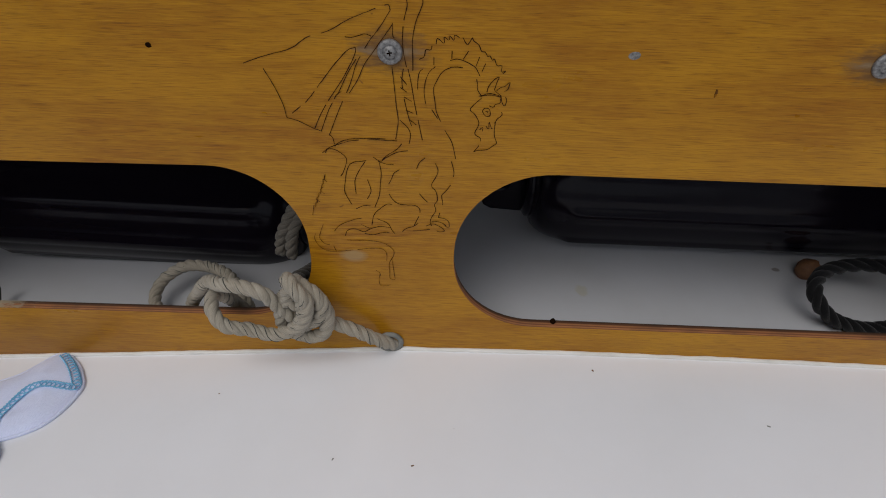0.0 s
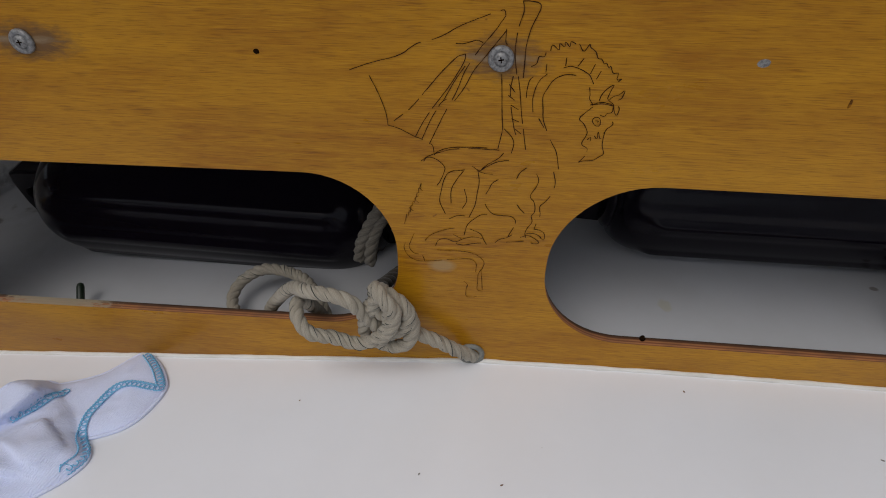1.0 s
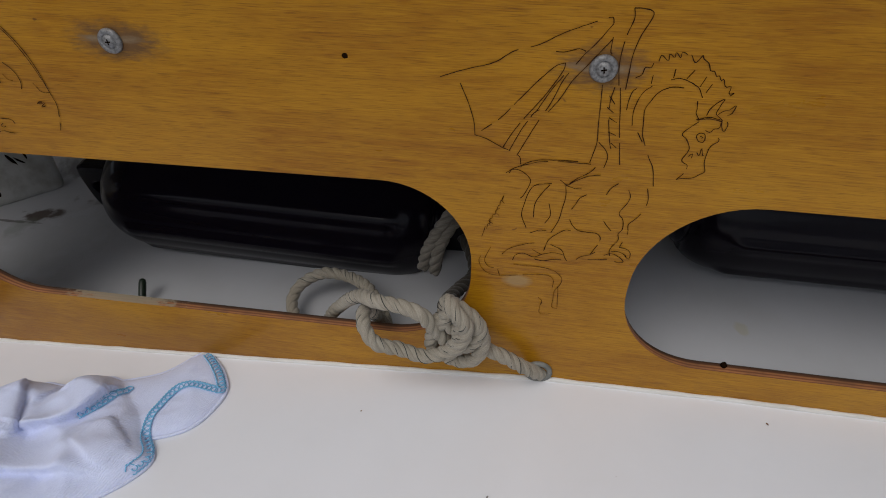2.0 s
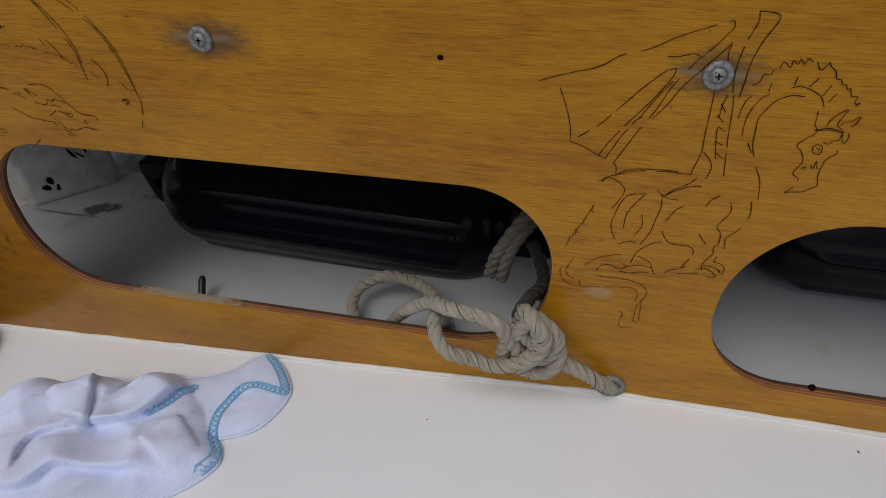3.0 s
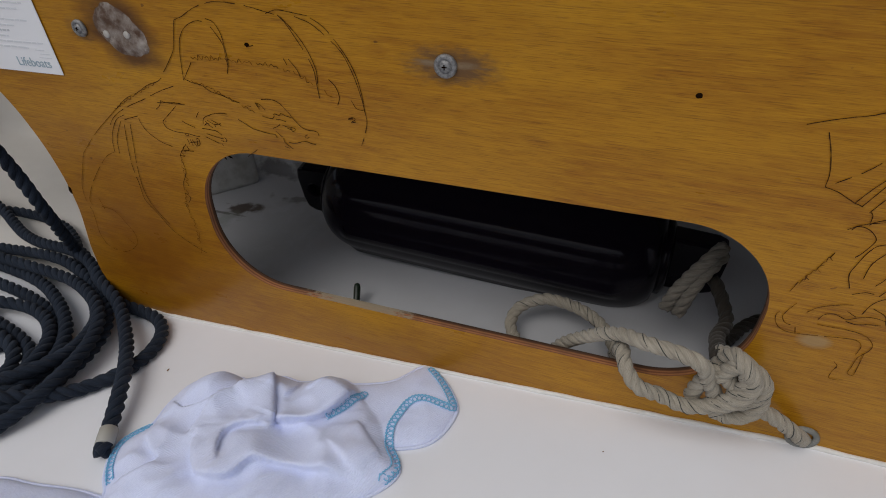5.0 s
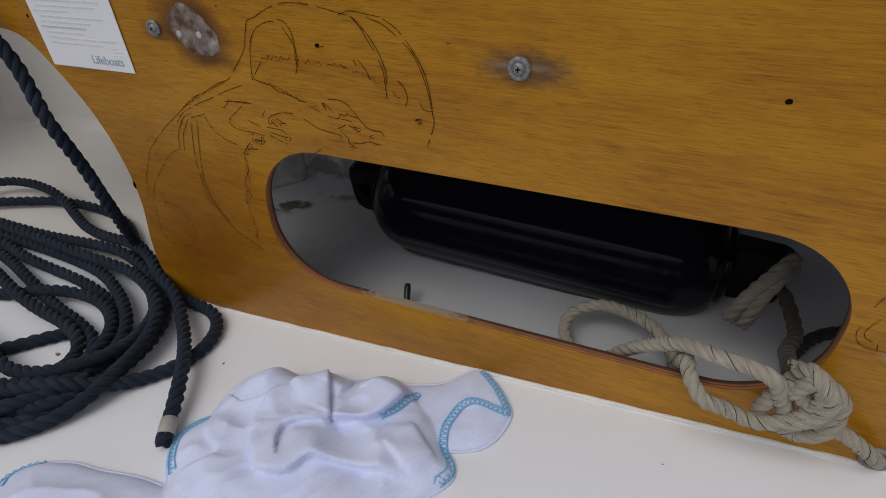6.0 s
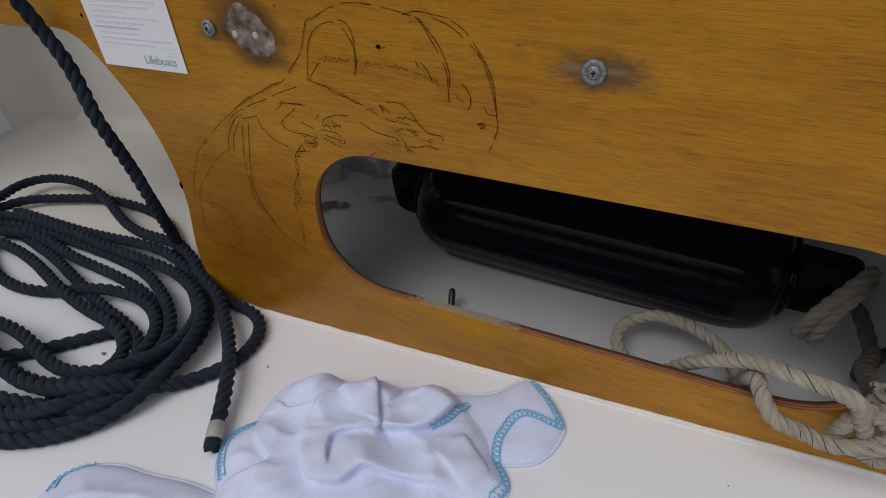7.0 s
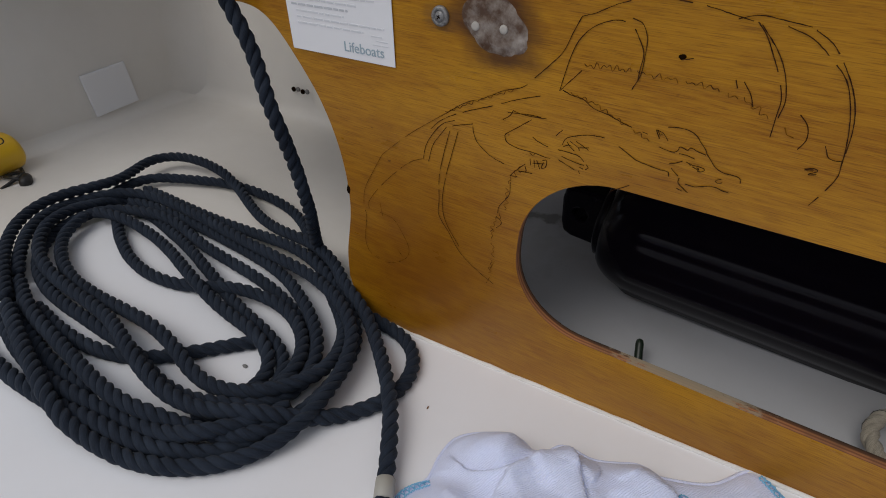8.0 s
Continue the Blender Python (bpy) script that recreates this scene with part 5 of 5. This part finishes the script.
band = part("end_tape", from_bm("end_tape", lathe([(ND * 0.50, -0.008), (ND * 0.545, -0.0075), (ND * 0.55, 0.0), (ND * 0.545, 0.0075), (ND * 0.50, 0.008)], 20), TAPE), coil, "band of grey tape round the rope's end")
band.matrix_basis = Matrix.Translation(end.lerp(nxt, 0.55)) @ (nxt - end).to_track_quat("Z", "Y").to_matrix().to_4x4()

# ---- the cloth ----
BODY = [(-0.535, -0.150), (-0.526, -0.135), (-0.529, -0.112), (-0.526, -0.09), (-0.508, -0.073), (-0.484, -0.064), (-0.463, -0.070), (-0.45, -0.052), (-0.426, -0.052), (-0.41, -0.046), (-0.392, -0.038), (-0.372, -0.043), (-0.352, -0.055), (-0.33, -0.072), (-0.315, -0.095), (-0.300, -0.112), (-0.308, -0.132), (-0.335, -0.16), (-0.36, -0.2), (-0.42, -0.235), (-0.5, -0.235), (-0.508, -0.204), (-0.522, -0.19), (-0.533, -0.175), (-0.538, -0.160)]
FLAP = [(-0.39, -0.045), (-0.345, -0.028), (-0.32, 0.0), (-0.302, -0.008), (-0.285, -0.024), (-0.274, -0.044), (-0.281, -0.074), (-0.30, -0.09), (-0.34, -0.1), (-0.39, -0.09)]
LOBE = [(-0.632, -0.262), (-0.632, -0.240), (-0.618, -0.224), (-0.595, -0.215), (-0.57, -0.212), (-0.52, -0.204), (-0.46, -0.21), (-0.43, -0.26), (-0.5, -0.31), (-0.6, -0.31)]
# folds: height of the lip, the side on which it stands (1: left of the line), the line
FOLDS = [
    (0.011, -1, [(-0.364, -0.054), (-0.37, -0.078), (-0.382, -0.096), (-0.398, -0.105), (-0.413, -0.109), (-0.414, -0.116)]),
    (0.006, -1, [(-0.444, -0.062), (-0.426, -0.089), (-0.415, -0.108), (-0.408, -0.122)]),
    (0.006, -1, [(-0.412, -0.119), (-0.429, -0.124), (-0.441, -0.134), (-0.437, -0.148), (-0.426, -0.162)]),
    (0.008, 1, [(-0.466, -0.136), (-0.46, -0.151), (-0.449, -0.164), (-0.437, -0.173), (-0.423, -0.172), (-0.413, -0.166), (-0.407, -0.153), (-0.398, -0.147), (-0.376, -0.142), (-0.348, -0.138), (-0.321, -0.134)]),
    (0.004, 1, [(-0.462, -0.096), (-0.469, -0.110), (-0.473, -0.125), (-0.472, -0.147)]),
    (0.005, 1, [(-0.513, -0.152), (-0.495, -0.162), (-0.479, -0.171), (-0.486, -0.185), (-0.505, -0.197)]),
    (0.003, 1, [(-0.363, -0.115), (-0.347, -0.122), (-0.331, -0.129), (-0.318, -0.131)]),
    (0.003, -1, [(-0.35, -0.086), (-0.327, -0.102), (-0.313, -0.112)]),
    (0.005, -1, [(-0.522, -0.112), (-0.50, -0.121), (-0.478, -0.112), (-0.462, -0.092), (-0.46, -0.074)]),
    (0.003, -1, [(-0.422, -0.056), (-0.416, -0.072), (-0.419, -0.09)]),
    (0.003, -1, [(-0.392, -0.042), (-0.394, -0.06), (-0.403, -0.075)]),
]
# soft swells: centre, radius, height
DOMES = [(-0.490, -0.090, 0.034, 0.022), (-0.445, -0.078, 0.030, 0.016), (-0.388, -0.060, 0.028, 0.018), (-0.425, -0.145, 0.034, 0.010), (-0.351, -0.108, 0.05, 0.005), (-0.505, -0.172, 0.03, 0.007), (-0.38, -0.178, 0.05, 0.010), (-0.455, -0.19, 0.05, 0.008)]


def inside_by(poly, x, y):
    """Distance inside a closed outline (negative outside), for arrays."""
    d = np.full(x.shape, 9.0)
    odd = np.zeros(x.shape, bool)
    for (ax, ay), (bx, by) in zip(poly, poly[1:] + poly[:1]):
        t = np.clip(((x - ax) * (bx - ax) + (y - ay) * (by - ay)) / ((bx - ax) ** 2 + (by - ay) ** 2 + 1e-12), 0, 1)
        d = np.minimum(d, np.hypot(x - ax - t * (bx - ax), y - ay - t * (by - ay)))
        odd ^= ((ay > y) != (by > y)) & (x < (bx - ax) * (y - ay) / (by - ay + 1e-12) + ax)
    return np.where(odd, d, -d)


def rounded(poly):
    pts = smooth_line([(x, y, 0) for x, y in poly + poly[:1]], 0.006)
    return [(p[0], p[1]) for p in pts[:-1]]


STEP = 0.0018
gx, gy = np.meshgrid(np.arange(-0.65, -0.262, STEP), np.arange(-0.318, 0.014, STEP), indexing="ij")
wx = gx + 0.004 * np.array([[noise.noise((a * 30, b * 30, 2)) for a, b in zip(r, s)] for r, s in zip(gx, gy)])
wy = gy + 0.004 * np.array([[noise.noise((a * 30, b * 30, 9)) for a, b in zip(r, s)] for r, s in zip(gx, gy)])
crumple = np.array([[0.6 - abs(noise.noise((a * 20 + b * 12, b * 24 - a * 10, 1.5))) * 2.4 for a, b in zip(r, s)] for r, s in zip(wx, wy)])
small = np.array([[0.6 - abs(noise.noise((a * 46 - b * 22, b * 38 + a * 14, 7.5))) * 2.2 for a, b in zip(r, s)] for r, s in zip(wx, wy)])
dB, dF, dL = (inside_by(rounded(p), gx, gy) for p in (BODY, FLAP, LOBE))
puff = lambda d, w: 1 - np.exp(-np.maximum(d, 0) / w)
hB = 0.005 * puff(dB, 0.004) + 0.009 * puff(dB, 0.018) + (0.0042 * crumple + 0.0022 * small) * puff(dB, 0.014)
for ax, ay, radius, h in DOMES:
    hB = hB + h * np.exp(-((wx - ax) ** 2 + (wy - ay) ** 2) / radius ** 2 * 1.6) * puff(dB, 0.010)
slip_x, slip_y = np.zeros(gx.shape), np.zeros(gx.shape)
for lip, hand, line in FOLDS:
    pts = smooth_line([(x, y, 0) for x, y in line], 0.003)[:, :2]
    run = np.gradient(pts, axis=0)
    ux, uy = 0.6 * gx + 0.4 * wx, 0.6 * gy + 0.4 * wy
    d = np.hypot(ux[..., None] - pts[:, 0], uy[..., None] - pts[:, 1])
    k = d.argmin(2)
    d = d.min(2)
    left = run[k, 0] * (uy - pts[k, 1]) - run[k, 1] * (ux - pts[k, 0])
    along = k / (len(pts) - 1)
    taper = np.clip(along * 6, 0, 1) * np.clip((1 - along) * 6, 0, 1)
    high = left * hand > 0
    shape = np.where(high, np.exp(-d / 0.017) * (1 - np.exp(-d / 0.0022)) * 1.25, -0.45 * np.exp(-d / 0.007) * (1 - np.exp(-d / 0.002)))
    hB = hB + 1.2 * lip * taper * shape * puff(dB, 0.008)
    # the lip leans out over the fold
    lean = np.where(high, 1.2 * lip * taper * np.exp(-d / 0.008) * (1 - np.exp(-d / 0.003)) * puff(dB, 0.006), 0) * hand / np.hypot(run[k, 0], run[k, 1])
    slip_x, slip_y = slip_x + lean * run[k, 1], slip_y - lean * run[k, 0]
# the hemmed end lies nearly flat
hB = hB * np.where(gy < -0.13, np.clip((gx + 0.545) / 0.05 + 0.2, 0.2, 1), 1)
hF = 0.0045 * puff(dF, 0.003) + (0.004 + 0.0025 * crumple + 0.0012 * small) * puff(dF, 0.018)
hL = 0.006 * puff(dL, 0.004) + (0.012 + 0.006 * crumple + 0.0014 * small) * puff(dL, 0.02)
height = np.maximum(np.maximum(np.where(dB > 0, hB, 0), np.where(dF > 0, hF, 0)), np.where(dL > 0, hL, 0))
rim = np.maximum(np.maximum(dB, dF), dL)
keep = rim > -0.6 * STEP
# pull the outermost points onto the outline, so that the edge runs smooth
sx, sy = np.gradient(rim, STEP)
near = np.abs(rim) < 0.62 * STEP
px = gx - np.where(near, rim * sx, 0) + np.where(near | (hB < hF), 0, slip_x)
py = gy - np.where(near, rim * sy, 0) + np.where(near | (hB < hF), 0, slip_y)
height = np.where(near, 0.0003, height)
ground = np.array([[seat_z(a, b) for a, b in zip(r, s)] for r, s in zip(gx, gy)])
number = -np.ones(gx.shape, int)
number[keep] = np.arange(keep.sum())
verts = [(a, b, c + h + 0.0006) for a, b, c, h in zip(px[keep], py[keep], ground[keep], height[keep])]
faces = []
for i in range(gx.shape[0] - 1):
    for j in range(gx.shape[1] - 1):
        k = (number[i, j], number[i + 1, j], number[i + 1, j + 1], number[i, j + 1])
        if min(k) >= 0:
            faces.append(tuple(int(q) for q in k))
rag = tagged(new("cleaning_cloth"), "crumpled white cotton cloth with light-blue overlocked hem", "cloth")
cloth = part("cloth", mesh("cloth", verts, faces, CLOTH), rag)

# the turned-under edge
edge_bits = []
for poly, others in ((BODY, (FLAP, LOBE)), (FLAP, (BODY, LOBE)), (LOBE, (BODY, FLAP))):
    pts = np.array(rounded(poly))
    free = np.max([inside_by(rounded(q), pts[:, 0], pts[:, 1]) for q in others], axis=0) < 0.002
    runs = np.split(np.arange(len(pts)), np.flatnonzero(np.diff(free.astype(int))) + 1)
    for r in runs:
        if free[r[0]] and len(r) > 3:
            line = smooth_line([(x, y, seat_z(x, y) + 0.0014) for x, y in pts[np.append(r, (r[-1] + 1) % len(pts))]], 0.003)
            edge_bits.append((*tube(line, 0.0015, 7), 0))
v, f, ix = gather(edge_bits)
part("turned_edge", mesh("turned_edge", v, f, CLOTH, ix), rag)


def cloth_z(x, y):
    i = min(max(int(round((x + 0.65) / STEP)), 0), gx.shape[0] - 1)
    j = min(max(int(round((y + 0.318) / STEP)), 0), gx.shape[1] - 1)
    return seat_z(x, y) + max(0.001, float(height[i, j])) + 0.0012


def hem(points):
    """A chain of looped stitches lying along the cloth's edge."""
    line = smooth_line([(x, y, 0) for x, y in points], 0.0006)
    t, n, b = frames_along(line)
    out = []
    s = np.arange(len(line)) * 0.0006
    side = np.stack([-t[:, 1], t[:, 0], 0 * t[:, 0]], 1)
    for kind in range(3):
        a = s / 0.0044 * 2 * math.pi + 0.7 * np.sin(s * 90)
        if kind == 0:
            p = line + 0.0030 * np.sin(a)[:, None] * side + 0.0030 * np.cos(a)[:, None] * t
        else:
            p = line + ((2 * kind - 3) * 0.0031 + 0.0004 * np.sin(a * 1.7))[:, None] * side
        p[:, 2] = [cloth_z(x, y) for x, y in p[:, :2]]
        k = np.ones(7) / 7
        p[3:-3, 2] = np.convolve(p[:, 2], k, "valid")
        p[:, 2] += 0.0003 * kind
        out.append((*tube(p, 0.00050, 5), 0))
    return gather(out)


HEMS = (
    [(-0.313, -0.004), (-0.299, -0.016), (-0.286, -0.030), (-0.278, -0.043), (-0.289, -0.044), (-0.305, -0.043), (-0.316, -0.051), (-0.32, -0.066), (-0.321, -0.079), (-0.316, -0.095), (-0.306, -0.106), (-0.303, -0.115), (-0.308, -0.126)],
    [(-0.358, -0.052), (-0.362, -0.066), (-0.367, -0.080), (-0.375, -0.092)],
    [(-0.521, -0.139), (-0.530, -0.147), (-0.534, -0.159), (-0.529, -0.172), (-0.519, -0.184), (-0.508, -0.194)],
    [(-0.619, -0.256), (-0.627, -0.246), (-0.625, -0.235), (-0.615, -0.225)],
)
for pts in HEMS:
    v, f, ix = hem(pts)
    part("hem", mesh("hem", v, f, THREAD, ix), rag, "light-blue overlock stitching")

# ---- in the large opening ----
pad = tagged(new("pad", from_bm("pad", box(0, 0.005, -0.040, 0.040, -0.036, 0.036, 0.002), PAPER, False)), "small square white pad stuck on the bulkhead", "pad")
pad.matrix_world = pose(XL + 0.0005, 0.150, -0.012, 3, 0, 0)
can = tagged(new("canister"), "yellow plastic canister with a black lanyard on the floor", "canister")
part("body", from_bm("canister_body", lathe([(0.005, 0), (0.022, 0.001), (0.027, 0.006), (0.028, 0.012), (0.028, 0.13), (0.024, 0.14), (0.004, 0.141)], 32), YELLOW), can)
can.matrix_world = pose(-1.338, -0.032, seam(-1.3) + 0.0325, 90, 0, 8)
td = part("lettering", lettering("TD", 0.018, BLACK, "lettering"), can, "black letters TD")
right, up, out = Vector((0, 0, -1)), Vector((-0.7071, 0.7071, 0)), Vector((0.7071, 0.7071, 0))
td.matrix_basis = Matrix.Translation(out * 0.0279 + Vector((0, 0, 0.040))) @ Matrix((right, up, out)).transposed().to_4x4()
v, f = tube(smooth_line([(-1.278, -0.09, -0.062), (-1.281, -0.074, -0.059), (-1.287, -0.054, -0.056), (-1.31, -0.054, -0.062), (-1.306, -0.071, -0.059), (-1.284, -0.068, -0.056), (-1.279, -0.057, -0.062), (-1.311, -0.046, -0.059)], 0.003), 0.0026, 7)
part("lanyard", mesh("lanyard", v, f, BLACK), can, "thin black cord").matrix_parent_inverse = can.matrix_world.inverted()
toggle = part("toggle", from_bm("toggle", lathe([(0.003, 0), (0.007, 0.003), (0.0085, 0.014), (0.007, 0.025), (0.002, 0.027)], 16), BLACK), can, "black cord toggle")
toggle.matrix_parent_inverse = can.matrix_world.inverted()
toggle.matrix_basis = pose(-1.285, -0.052, seam(-1.28) + 0.009, 90, 0, 60)

# flakes of dirt on the seat
for k, (x, y, size) in enumerate(((-0.736, -0.128, 0.0034), (-0.150, -0.048, 0.0009), (-0.60, -0.055, 0.0018), (0.17, -0.02, 0.0015), (0.30, -0.07, 0.0014), (0.02, -0.115, 0.0013), (-0.04, -0.11, 0.0012), (-0.565, -0.075, 0.0017), (-0.705, -0.17, 0.0015))):
    bm = lathe([(1, 0), (0.9, 0.25), (0.3, 0.3), (0.05, 0.28)], 7)
    for q in bm.verts:
        n = 1 + 0.5 * noise.noise(q.co * 1.5 + Vector((k, 0, 0)))
        q.co = (q.co.x * size * n, q.co.y * size * 0.5 * n, q.co.z * size * 0.7)
    size *= 0.8
    fl = tagged(new("dirt_fleck", from_bm("dirt_fleck", bm, CORK if k % 2 else STEEL)), "tiny dark flake of dirt on the white seat", "dirt", "flakes of dirt")
    fl.matrix_world = pose(x, y, seat_z(x, y) + 0.0002, 0, 0, 40 * k)

pit(-0.7005, 0.084, 0.0022, 0.0050, PIT, "dark notch in the panel's curved edge")
# a cluster of dirt on the hull side, made as four small lumps
for k in range(4):
    b = tagged(new("stud", from_bm("stud", lathe([(0.0045, 0), (0.004, 0.003), (0.002, 0.0045), (0.0006, 0.004)], 9), STEEL if k % 2 else PIT)), "small grey lump of dirt on the hull side", "stud", "studs on the hull side")
    b.matrix_world = pose(DIRT_CLUSTER[0] + 0.011 * k, DIRT_CLUSTER[1] + 0.004, DIRT_CLUSTER[2] + 0.002 * (k % 2), 90, 0, 0)
